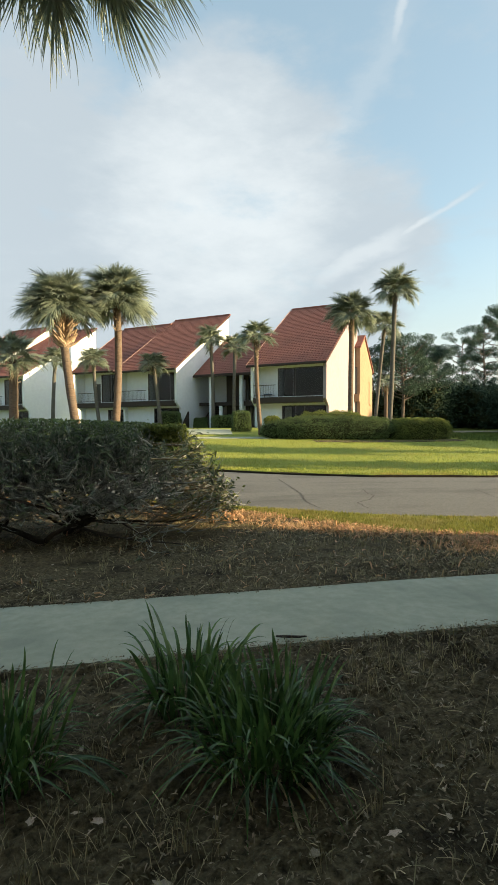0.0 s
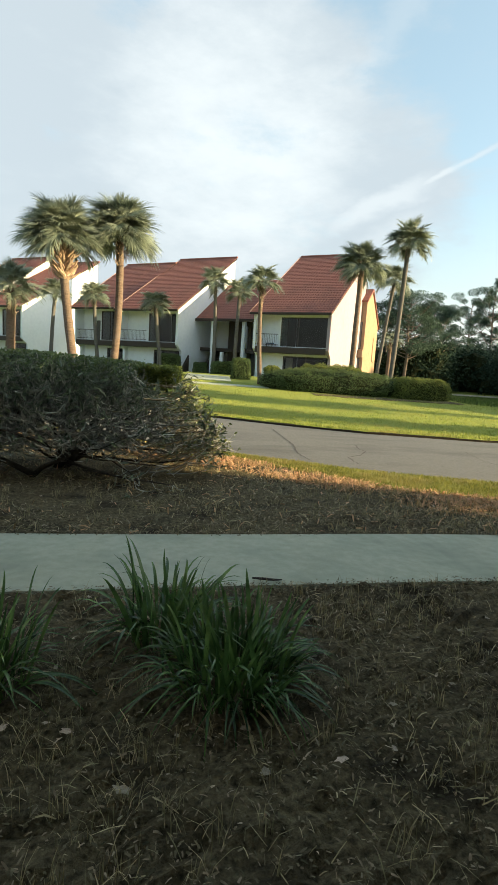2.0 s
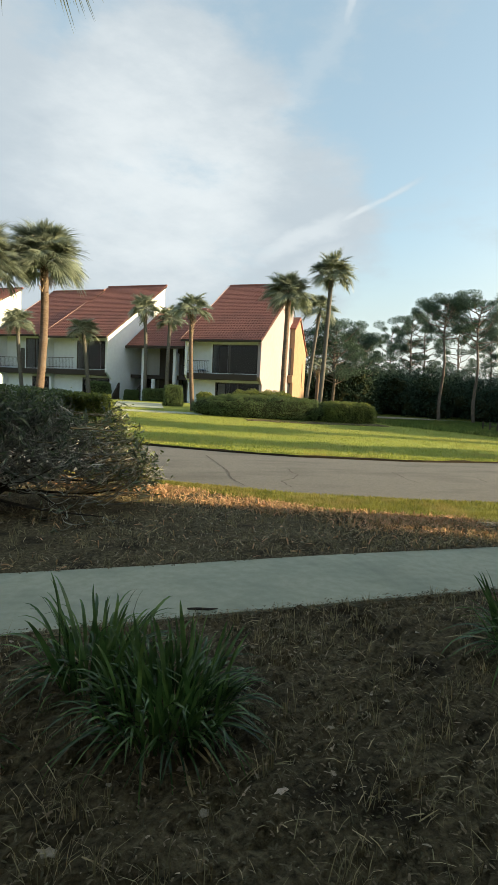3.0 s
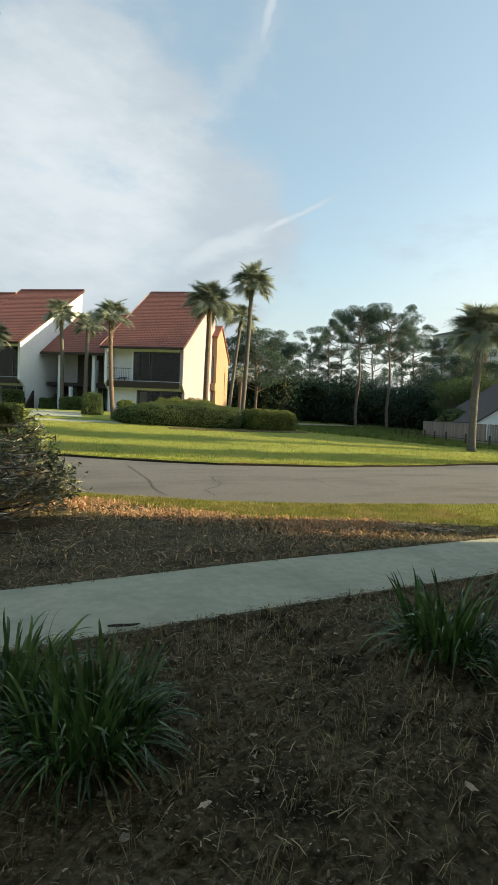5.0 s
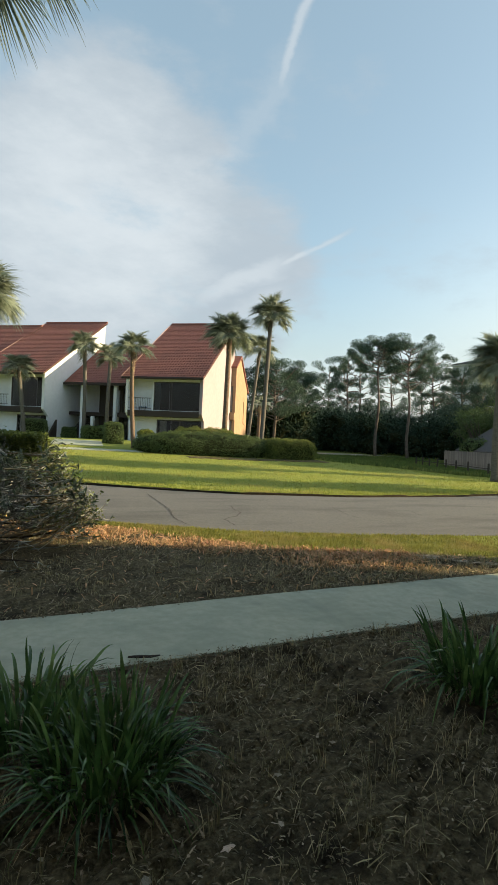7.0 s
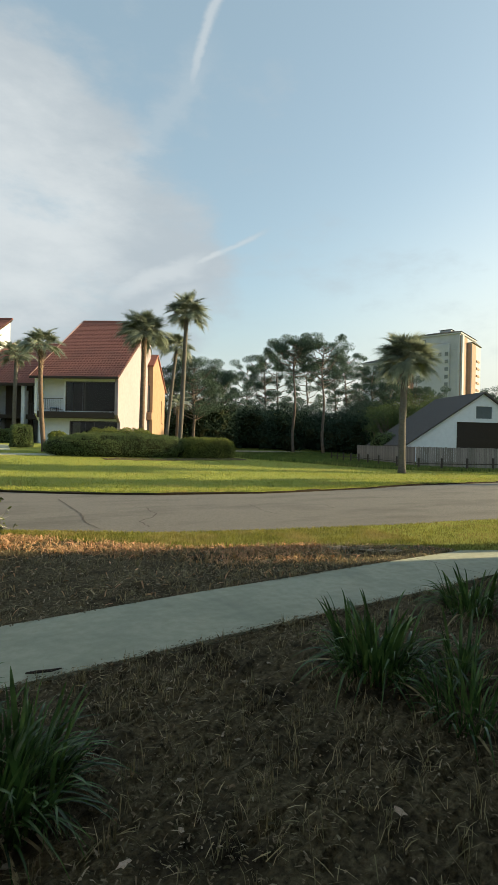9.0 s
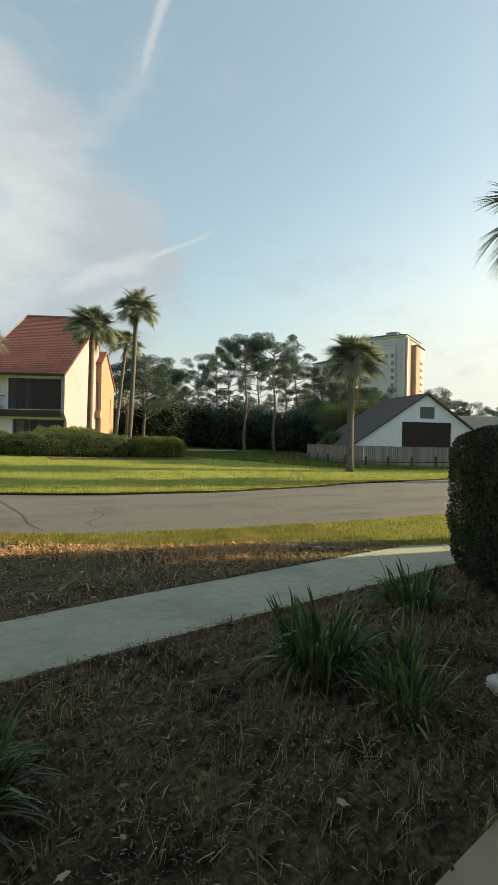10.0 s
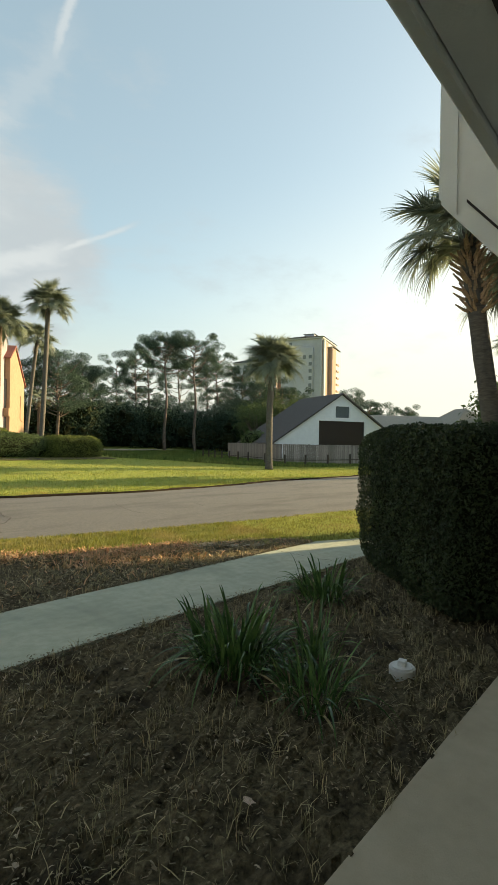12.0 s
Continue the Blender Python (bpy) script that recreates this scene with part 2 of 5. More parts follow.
M_NEEDLE = material("pine needle", (0.031, 0.058, 0.044), (0.085, 0.134, 0.090), 1.2, 0.7, 0, spec=0.25, vary=0.4, island=True, translucent=0.15)
M_WOOD = material("dark undergrowth", (0.017, 0.031, 0.022), (0.050, 0.078, 0.050), 1.0, 0.9, 0, spec=0.04, vary=0.14, island=True, translucent=0.03)
M_PINEBARK = material("pine bark", (0.085, 0.068, 0.058), (0.20, 0.165, 0.14), 5, 0.95, 0.8, 14, 0.1, stretch=(1, 1, 0.4))
M_BARN = material("white painted siding", (0.77, 0.79, 0.82), (0.84, 0.86, 0.89), 2, 0.7, 0.1, 30, 0.3, blotch=(0.72, 0.74, 0.77), blotch_scale=0.3, blotch_amount=0.3)
M_SHINGLE = material("grey shingle", (0.065, 0.060, 0.058), (0.12, 0.112, 0.107), 9, 0.95, 0.5, 24, 0.2)
M_POST = material("dark weathered post", (0.045, 0.038, 0.032), (0.10, 0.085, 0.072), 9, 0.95, 0.4, 30, 0.1, stretch=(3, 3, 0.5))
M_FENCE = material("weathered board", (0.17, 0.155, 0.14), (0.31, 0.285, 0.26), 9, 0.95, 0.4, 30, 0.1, stretch=(3, 3, 0.5), vary=0.22)
M_TOWER = material("cream tower render", (0.37, 0.39, 0.43), (0.44, 0.46, 0.50), 0.3, 0.9, 0)
M_TOWERLIT = material("orange tower render", (0.29, 0.195, 0.155), (0.35, 0.245, 0.20), 0.3, 0.9, 0)
M_PANE_FAR = material("far window glass", (0.10, 0.12, 0.13), (0.16, 0.18, 0.19), 0.5, 0.25, 0, spec=0.5)
M_PVC = material("white plastic", (0.70, 0.70, 0.68), (0.80, 0.80, 0.78), 6, 0.45, 0.05, spec=0.5, blotch=(0.50, 0.47, 0.42), blotch_scale=9, blotch_amount=0.5)
M_SOFFIT = material("painted soffit", (0.78, 0.80, 0.76), (0.85, 0.87, 0.83), 2.5, 0.85, 0.2, 60, 0.2, blotch=(0.68, 0.68, 0.62), blotch_scale=0.9, blotch_amount=0.5)
M_TAN = material("tan shingle", (0.26, 0.24, 0.20), (0.36, 0.33, 0.28), 6, 0.95, 0.4, 20, 0.1)
M_SAND = material("bare sand", (0.36, 0.31, 0.24), (0.50, 0.44, 0.35), 9, 0.95, 0.5, 40, 0.1)
M_BLUE = material("blue fabric", (0.06, 0.13, 0.24), (0.10, 0.19, 0.32), 9, 0.9, 0.1)
M_DRYLEAF = material("fallen leaf", (0.34, 0.27, 0.19), (0.56, 0.48, 0.38), 16, 0.8, 0.2, vary=0.35)

M_GLASS = bpy.data.materials.new("window glass")
M_GLASS.use_nodes = True
g = M_GLASS.node_tree.nodes["Principled BSDF"]
g.inputs["Base Color"].default_value = (0.45, 0.48, 0.48, 1)
g.inputs["Roughness"].default_value = 0.03
g.inputs["Transmission Weight"].default_value = 1.0
g.inputs["IOR"].default_value = 1.28

# ---------------- helpers ----------------


def mesh_of(verts, faces, mat, smooth=False):
    me = bpy.data.meshes.new("mesh")
    me.from_pydata(verts if isinstance(verts, list) else verts.tolist(), [], faces if isinstance(faces, list) else faces.tolist())
    me.materials.append(mat)
    if smooth:
        me.shade_smooth()
    return me


def thing(name, at=(0, 0, 0), turn=0.0, label="", category="", group="", kind=""):
    ob = new(name)
    ob.empty_display_size = 0.1
    ob.matrix_basis = pose(*at, 0, 0, turn)
    return tagged(ob, label, category, group, kind)


def part(name, shape, mat, parent, label="", smooth=False):
    """Links a bmesh, or a finished mesh, as one mesh object under a thing or a part."""
    if isinstance(shape, bmesh.types.BMesh):
        me = bpy.data.meshes.new(name)
        bmesh.ops.recalc_face_normals(shape, faces=shape.faces[:])
        shape.to_mesh(me)
        shape.free()
        me.materials.append(mat)
        if smooth:
            me.shade_smooth()
    else:
        me = shape
    ob = new(name, me)
    ob.parent = parent
    return tagged(ob, label)


def solo(name, shape, mat, label, category, kind="", group="", smooth=False):
    ob = part(name, shape, mat, None, label, smooth)
    return tagged(ob, "", category, group, kind)


def box(bm, x0, x1, y0, y1, z0, z1, bevel=0.0):
    made = bmesh.ops.create_cube(bm, size=1.0, matrix=Matrix.LocRotScale(((x0 + x1) / 2, (y0 + y1) / 2, (z0 + z1) / 2), None, (abs(x1 - x0), abs(y1 - y0), abs(z1 - z0))))
    if bevel:
        edges = list({e for v in made["verts"] for e in v.link_edges})
        bmesh.ops.bevel(bm, geom=edges, offset=bevel, segments=1, affect="EDGES")
    return bm


def boxes(*rows, bevel=0.0):
    bm = bmesh.new()
    for r in rows:
        box(bm, *r, bevel=bevel)
    return bm


def prism(outline, x0, x1):
    """A plate: an outline in (y, z), from x0 to x1."""
    bm = bmesh.new()
    a = [bm.verts.new((x0, y, z)) for y, z in outline]
    b = [bm.verts.new((x1, y, z)) for y, z in outline]
    bm.faces.new(a)
    bm.faces.new(b[::-1])
    for i in range(len(a)):
        j = (i + 1) % len(a)
        bm.faces.new((a[i], b[i], b[j], a[j]))
    return bm


def tube_arrays(points, radii, sides=8, wobble=0.0, rng=None):
    """Rings of vertices along a line of points: vertices and quads."""
    pts = [Vector(p) for p in points]
    verts, faces = [], []
    for i, p in enumerate(pts):
        d = (pts[min(i + 1, len(pts) - 1)] - pts[max(i - 1, 0)]).normalized()
        u = d.cross(Vector((0, 0, 1)) if abs(d.z) < 0.95 else Vector((1, 0, 0))).normalized()
        v = d.cross(u)
        for k in range(sides):
            a = 2 * math.pi * k / sides
            r = radii[i] * (1 + (rng.uniform(-wobble, wobble) if rng else 0))
            verts.append(tuple(p + (u * math.cos(a) + v * math.sin(a)) * r))
    for i in range(len(pts) - 1):
        for k in range(sides):
            j = (k + 1) % sides
            faces.append((i * sides + k, i * sides + j, (i + 1) * sides + j, (i + 1) * sides + k))
    faces.append(tuple(range(sides))[::-1])
    n = (len(pts) - 1) * sides
    faces.append(tuple(range(n, n + sides)))
    return verts, faces


class Heap:
    """Collects loose pieces into one mesh."""

    def __init__(self):
        self.v, self.f, self.n = [], [], 0

    def add(self, verts, faces):
        self.v.extend(verts)
        self.f.extend(tuple(i + self.n for i in f) for f in faces)
        self.n += len(verts)

    def mesh(self, mat, smooth=False):
        return mesh_of(self.v, self.f, mat, smooth)


def leaves_mesh(centres, size, mat, rng, out=None, spread=0.9, aspect=0.5, fold=0.25):
    """One pointed, folded leaf at each centre; out: directions that the leaves lean to."""
    n = len(centres)
    d = rng.normal(size=(n, 3)) * spread
    if out is not None:
        d = d + out
    d /= np.linalg.norm(d, axis=1)[:, None] + 1e-9
    u = np.cross(d, rng.normal(size=(n, 3)))
    u /= np.linalg.norm(u, axis=1)[:, None] + 1e-9
    v = np.cross(d, u)
    s = (size * rng.uniform(0.6, 1.35, n))[:, None]
    base, tip = centres - u * s * 0.5, centres + u * s * 0.5
    lift = d * s * fold
    left, right = centres + v * s * aspect * 0.5 + lift * 0.5, centres - v * s * aspect * 0.5 + lift * 0.5
    verts = np.stack([base, left, tip, right], 1).reshape(-1, 3)
    i = np.arange(n)[:, None] * 4
    faces = np.concatenate([i + [0, 1, 2], i + [0, 2, 3]], 0)
    return mesh_of(verts, faces, mat)


def curve_at(rows, x):
    xs, ys = zip(*rows)
    return np.interp(x, xs, ys)


def ease(a, b, v):
    v = np.clip((v - a) / (b - a), 0, 1)
    return v * v * (3 - 2 * v)


def land(x, y):
    """The height of the ground: level in front, rising gently to the houses, a little lower to the right."""
    z = 1.0 * ease(13, 40, y) * (1 - ease(12, 26, x - 0.15 * (y - 24)))
    beyond = 0.7 * (y - np.interp(x, [5, 13, 17.6, 19.5, 24, 40], [44, 28, 23, 20.2, 16.8, 12.5]))
    return z - 0.5 * ease(0, 9, beyond) + 1.05 * ease(24, 44, beyond)


def sheet(lo, hi, x0, x1, nx, ny, lift, mat, power=1.0, rough=0.0, seed=0, drop=0.12):
    """A strip of ground between the curves lo and hi, draped on the land, with a skirt."""
    rng = np.random.default_rng(seed)
    xs = np.linspace(x0, x1, nx)
    ts = np.linspace(0, 1, ny) ** power
    a, b = curve_at(lo, xs), curve_at(hi, xs)
    X = np.repeat(xs[:, None], ny, 1)
    Y = a[:, None] + (b - a)[:, None] * ts[None]
    Z = land(X, Y) + lift + rough * rng.normal(size=X.shape)
    verts = np.stack([X, Y, Z], -1).reshape(-1, 3)
    i = (np.arange(nx - 1)[:, None] * ny + np.arange(ny - 1)[None]).reshape(-1, 1)
    faces = (i + np.array([0, ny, ny + 1, 1])[None]).tolist()
    rim = [k * ny for k in range(nx)] + [(nx - 1) * ny + k for k in range(1, ny)] + [k * ny + ny - 1 for k in range(nx - 2, -1, -1)] + [k for k in range(ny - 2, 0, -1)]
    n = len(verts)
    low = verts[rim] - (0, 0, drop)
    faces += [(rim[k], n + k, n + (k + 1) % len(rim), rim[(k + 1) % len(rim)]) for k in range(len(rim))]
    return mesh_of(np.concatenate([verts, low]), faces, mat, smooth=False)


def blades_mesh(xy, zs, height, width, mat, rng, lean=0.35):
    """A curved two-part blade of grass at each place."""
    n = len(xy)
    a = rng.uniform(0, 2 * np.pi, n)
    side = np.stack([np.cos(a), np.sin(a), np.zeros(n)], 1)
    tilt = np.stack([-np.sin(a), np.cos(a), np.zeros(n)], 1) * rng.uniform(-1, 1, n)[:, None] * lean
    h = (height * rng.uniform(0.5, 1.3, n))[:, None]
    up = np.array([0, 0, 1.0])
    p = np.column_stack([xy, zs])
    mid = p + up * h * 0.6 + tilt * h * 0.5
    tip = p + up * h + tilt * h * 1.6
    w = width * 0.5
    verts = np.stack([p - side * w, p + side * w, mid + side * w * 0.8, mid - side * w * 0.8, tip], 1).reshape(-1, 3)
    i = np.arange(n)[:, None] * 5
    faces = (i + [0, 1, 2, 3]).tolist() + (i + [3, 2, 4]).tolist()
    return mesh_of(verts, faces, mat)

# ---------------- the ground ----------------
WALK_NEAR = [(-30, -1.4), (-8, 1.35), (-1.1, 2.2), (0.4, 2.4), (1.8, 2.57), (2.84, 2.69), (4.3, 2.83), (6.1, 3.05), (7.0, 2.95), (8.5, 2.5), (12, 1.7), (30, -2)]
WALK_FAR = [(-30, -0.3), (-8, 2.5), (-1.5, 3.28), (0.5, 3.49), (1.9, 3.68), (4.6, 3.93), (6.3, 4.07), (7.0, 3.80), (8.5, 3.45), (12, 2.7), (30, -1)]
BED_EDGE = [(-30, 24.5), (-8, 12.6), (-3, 9.4), (0.65, 7.35), (1.64, 6.62), (2.27, 6.0), (2.91, 5.56), (4.06, 5.23), (5.0, 5.01), (5.7, 4.75), (6.3, 4.09)]
ROAD_NEAR = [(-30, 27), (-20, 20.5), (-8, 13.6), (-3, 10.1), (0.6, 7.95), (1.78, 7.42), (2.75, 6.93), (4.6, 6.5), (7.1, 6.14), (10, 5.9), (14, 6.0), (22, 6.6), (60, 12)]
ROAD_FAR = [(-30, 38), (-20, 31), (-10, 22.3), (-4, 17.4), (-0.4, 14.9), (0.66, 14.45), (1.24, 14.1), (2.7, 13.3), (4.5, 12.55), (7.8, 12.05), (11.7, 12.4), (13.7, 12.9), (20, 13.15), (30, 14.2), (60, 19)]
PORCH = [(-30, -3.9), (1.82, 0.18), (3.83, 0.44), (30, 3.8)]
FAR = [(-60, 70), (60, 70)]


def shifted(rows, dy):
    return [(x, y + dy) for x, y in rows]


def ground_sheet():
    g = np.concatenate([-np.geomspace(1500, 62, 12), np.linspace(-60, 60, 121), np.geomspace(62, 1500, 12)])
    X, Y = np.meshgrid(g, g, indexing="ij")
    Z = land(X, Y) - 0.09
    n = len(g)
    i = (np.arange(n - 1)[:, None] * n + np.arange(n - 1)[None]).reshape(-1, 1)
    return mesh_of(np.stack([X, Y, Z], -1).reshape(-1, 3), i + np.array([0, n, n + 1, 1])[None], M_GRASS)


solo("ground", ground_sheet(), None, "wide grassy ground reaching the horizon", "ground", "structure")
solo("road", sheet(shifted(ROAD_NEAR, -0.25), shifted(ROAD_FAR, 0.25), -30, 60, 181, 9, -0.03, M_ROAD), None, "worn grey asphalt lane with fine cracks", "road", "structure")
solo("lawn", sheet(ROAD_FAR, FAR, -60, 60, 241, 60, 0.025, M_GRASS, power=2.0, rough=0.008, seed=3), None, "mown green lawn beyond the lane in low sun", "lawn", "structure")
# dark strip that paints the shadow line under the lawn's lip
solo("lawn_edge", sheet(shifted(ROAD_FAR, -0.05), shifted(ROAD_FAR, 0.05), -30, 60, 181, 2, 0.022, M_LIPSHADE, rough=0.006, seed=13), None, "dark strip for the shadow where the lawn drops to the lane", "soil", "structure")
solo("verge", sheet(WALK_FAR, ROAD_NEAR, 5.6, 60, 120, 12, 0.0, M_GRASS, rough=0.006, seed=4), None, "sunlit grass verge between walk and lane", "grass", "structure")
solo("verge", sheet(BED_EDGE, ROAD_NEAR, -30, 6.2, 120, 8, 0.002, M_VERGE, rough=0.006, seed=5), None, "narrow grass verge along the lane", "grass", "structure")
solo("mulch_bed", sheet(WALK_FAR, shifted(BED_EDGE, 0.12), -30, 6.2, 220, 34, -0.006, M_MULCH, rough=0.012, seed=6), None, "brown bark mulch bed under the clipped hedge", "mulch", "structure")
solo("mulch_bed", sheet(shifted(PORCH, -0.01), WALK_NEAR, -12, 9, 300, 50, -0.012, M_MULCH, rough=0.014, seed=7), None, "dark pine straw and bark mulch bed beside the porch", "mulch", "structure")
solo("sidewalk", sheet(WALK_NEAR, WALK_FAR, -30, 30, 120, 3, 0.008, M_CONC), None, "pale concrete garden walk curving past the beds", "walkway", "structure")
solo("porch_slab", sheet(shifted(PORCH, -4.5), PORCH, -14, 16, 40, 3, 0.006, M_PORCH), None, "tan concrete porch slab", "porch", "structure")

# ---------------- houses ----------------
TURN = -30.0                       # the row stands turned to the left
CORNER = Vector((8.99, 38.0, 0))
RIGHT = Vector((math.cos(radians(30)), -math.sin(radians(30)), 0))
BACK = Vector((math.sin(radians(30)), math.cos(radians(30)), 0))
GROUND = 0.9


def tile_roof(w, y0, z0, y1, z1, over=0.2):
    """Barrel tiles: waves across, a small step at each course."""
    run = math.hypot(y1 - y0, z1 - z0)
    courses = max(3, int(run / 0.34))
    waves = int((w + 2 * over) / 0.24)
    nx = waves * 6 + 1
    xs = np.linspace(-w - over, over, nx)
    wave = 0.034 * np.abs(np.sin(np.arange(nx) / 6 * math.pi)) ** 0.8
    verts, faces = [], []
    sl, cl = (z1 - z0) / run, (y1 - y0) / run
    for c in range(courses):
        for e, up in ((0.0, 0.026), (1.0, 0.0)):
            d = (c + e) * run / courses
            for x, h in zip(xs, wave):
                k = h + up
                verts.append((x, y0 + d * cl - k * sl, z0 + d * sl + k * cl))
    for r in range(2 * courses - 1):
        for k in range(nx - 1):
            a = r * nx + k
            faces.append((a, a + 1, a + nx + 1, a + nx))
    return mesh_of(verts, faces, M_TILE, smooth=False)


def window(parent, x0, x1, y, z0, z1, bars=(), depth=0.10, curtain=True):
    """A framed opening with glass, mullions and a curtain behind."""
    fr = part("window", boxes((x0, x1, y, y + depth, z1 - 0.07, z1), (x0, x1, y, y + depth, z0, z0 + 0.07), (x0, x0 + 0.07, y, y + depth, z0 + 0.07, z1 - 0.07), (x1 - 0.07, x1, y, y + depth, z0 + 0.07, z1 - 0.07)), M_FRAME, parent, "dark bronze window frame")
    edges = [x0 + 0.07, *bars, x1 - 0.07]
    for b in bars:
        part("mullion", boxes((b - 0.03, b + 0.03, y + 0.01, y + depth - 0.01, z0 + 0.07, z1 - 0.07)), M_FRAME, fr)
    for a, b in zip(edges, edges[1:]):
        pane = part("pane", boxes((a + 0.03, b - 0.03, y + 0.045, y + 0.055, z0 + 0.07, z1 - 0.07)), M_GLASS, fr, "dark reflecting glass")
        pane.visible_shadow = False
    if curtain:
        n = 40
        x = np.linspace(x0 + 0.12, x0 + 0.12 + (x1 - x0) * 0.16, n)
        yy = y + 0.35 + 0.05 * np.sin(np.arange(n) * 0.9)
        v = [(p, q, z) for z in (z0 + 0.05, z1 - 0.1) for p, q in zip(x, yy)]
        part("curtain", mesh_of(v, [(k, k + 1, n + k + 1, n + k) for k in range(n - 1)], M_CURTAIN), None, fr, "pale curtain drawn aside")
    return fr


def townhouse(s, off, w, depth, eave, ridge, glass, label, wall=M_STUCCO, chair=False, door=False):
    """A two-storey unit under one steep tiled slope: s, the place of its right end along the row; off, how far it stands back."""
    at = CORNER + RIGHT * s + BACK * off
    h = thing("townhouse", (at.x, at.y, 0), TURN, label, "house", "row of townhouses")
    g, slab0, slab1 = GROUND - 0.3, 3.06, 3.52
    rise = (ridge - eave) / depth
    side = [(0.75, g), (0.75, 2.75), (0.0, 3.35), (0.0, eave - 0.05), (depth, ridge - 0.12), (depth, g)]
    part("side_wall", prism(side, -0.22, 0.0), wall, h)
    part("side_wall", prism(side, -w, -w + 0.22), M_STUCCO, h)
    part("back_wall", boxes((-w + 0.22, -0.22, depth - 0.22, depth, g, ridge - 0.2)), M_STUCCO, h)
    x0, x1, gx = -w + 0.22, -0.22, -glass
    # lower storey
    part("lower_wall", boxes((x0, gx, 1.2, 1.4, g, slab0)), M_STUCCO, h)
    part("door_head", boxes((gx, x1, 1.2, 1.4, 2.86, slab0)), M_STUCCO, h)
    window(h, gx, x1, 1.22, g + 0.3, 2.86, bars=(gx + (x1 - gx) * 0.5,))
    # balcony floor with a dark front
    part("balcony_floor", boxes((x0, x1, 0.06, 2.0, slab0, 3.40)), M_TRIM, h)
    part("balcony_band", boxes((x0, x1, 0.0, 0.06, slab0 - 0.02, slab1)), M_TRIM, h, "dark timber balcony band")
    # upper storey
    part("upper_wall", boxes((x0, gx - 0.12, 1.1, 1.3, 3.40, eave + 0.25), (gx - 0.12, gx, 0.34, 1.1, 3.40, eave - 0.2)), M_STUCCO, h)
    window(h, gx, x1, 0.34, slab1 + 0.02, eave - 0.42, bars=(gx + (x1 - gx) * 0.38,), curtain=False)
    part("lintel", boxes((gx - 0.12, x1, 0.31, 0.5, eave - 0.42, eave - 0.12)), M_STUCCO, h)
    if door:
        part("balcony_door", boxes((gx - 1.25, gx - 0.35, 1.04, 1.1, 3.45, 5.5)), M_FRAME, h, "dark glazed balcony door")
    part("window_sill", boxes((gx, x1, 0.26, 0.338, slab1 + 0.0, slab1 + 0.05)), M_STUCCO, h)
    rail = part("railing", boxes((x0, gx - 0.12, 0.10, 0.15, 4.50, 4.55), (x0, gx - 0.12, 0.10, 0.15, 3.68, 3.71)), M_FRAME, h)
    n = max(4, int((gx - x0) / 0.16))
    bar = mesh_of(*[list(q) for q in tube_arrays([(0, 0, 3.62), (0, 0, 4.52)], [0.012, 0.012], 4)], M_FRAME)
    for k in range(1, n):
        ob = part("baluster", bar, None, rail)
        ob.location = (x0 + (gx - 0.12 - x0) * k / n, 0.125, 0)
    # dim rooms behind the glass, the dimness put into near-black wall colour
    part("room", boxes((gx, x1, 3.95, 4.0, 3.4, eave + 0.8), (gx, x1, 4.6, 4.65, g, slab0), (gx - 0.1, gx - 0.05, 2.02, 3.95, 3.4, eave + 0.8), (gx - 0.1, gx - 0.05, 1.42, 4.6, g, slab0)), M_DARKROOM, h)
    # roof
    y0, z0 = -0.42, eave - 0.42 * rise + 0.02
    part("flashing", prism([(y0, z0 + 0.11), (depth, ridge + 0.13), (depth, ridge + 0.20), (y0, z0 + 0.18)], -w - 0.24, -w - 0.203), M_EDGING, h, "pale pink roof edging")
    roof = part("roof", tile_roof(w, y0, z0 + 0.10, depth + 0.1, ridge + 0.1 * rise + 0.10), None, h, "weathered red barrel tile roof")
    under = [(y0, z0 - 0.02), (depth + 0.08, ridge), (depth + 0.08, ridge + 0.10), (y0, z0 + 0.10)]
    part("roof_deck", prism(under, -w - 0.18, 0.18), M_TRIM, roof)
    part("gutter", boxes((-w - 0.18, 0.18, y0 - 0.12, y0 - 0.003, z0 - 0.06, z0 + 0.10), bevel=0.02), M_TRIM, roof, "dark brown gutter")
    part("ridge_cap", boxes((-w - 0.2, 0.2, depth - 0.02, depth + 0.2, ridge + 0.12, ridge + 0.30), bevel=0.05), M_TILE, roof)
    if chair:
        c = thing("patio_chair", (at + RIGHT * (-5.3) + BACK * 0.9 + Vector((0, 0, 3.40))).to_tuple(), TURN, "blue patio chair on the balcony", "chair")
        part("seat", boxes((-0.27, 0.27, -0.25, 0.25, 0.40, 0.46), bevel=0.02), M_BLUE, c)
        part("backrest", boxes((-0.27, 0.27, 0.22, 0.29, 0.46, 1.25), bevel=0.02), M_BLUE, c)
        for lx in (-0.24, 0.24):
            for ly in (-0.22, 0.22):
                part("leg", boxes((lx - 0.02, lx + 0.02, ly - 0.02, ly + 0.02, 0, 0.4)), M_FRAME, c)
    return h


townhouse(0, 0, 6.5, 10, 6.3, 12.6, 4.2, "white stucco townhouse with steep red tile roof, sunlit side toned cream", wall=M_SUNSIDE, chair=True)
townhouse(-13.9, 0, 6.7, 10, 6.5, 12.8, 3.4, "shaded white townhouse with a red tile roof and balcony")
townhouse(-20.65, 0.8, 6.2, 8, 6.75, 12.2, 3.0, "set-back white townhouse under a red tile slope", door=True)
townhouse(-33.4, 0, 6.7, 11, 6.75, 13.2, 3.4, "white townhouse with plain side wall behind palms")
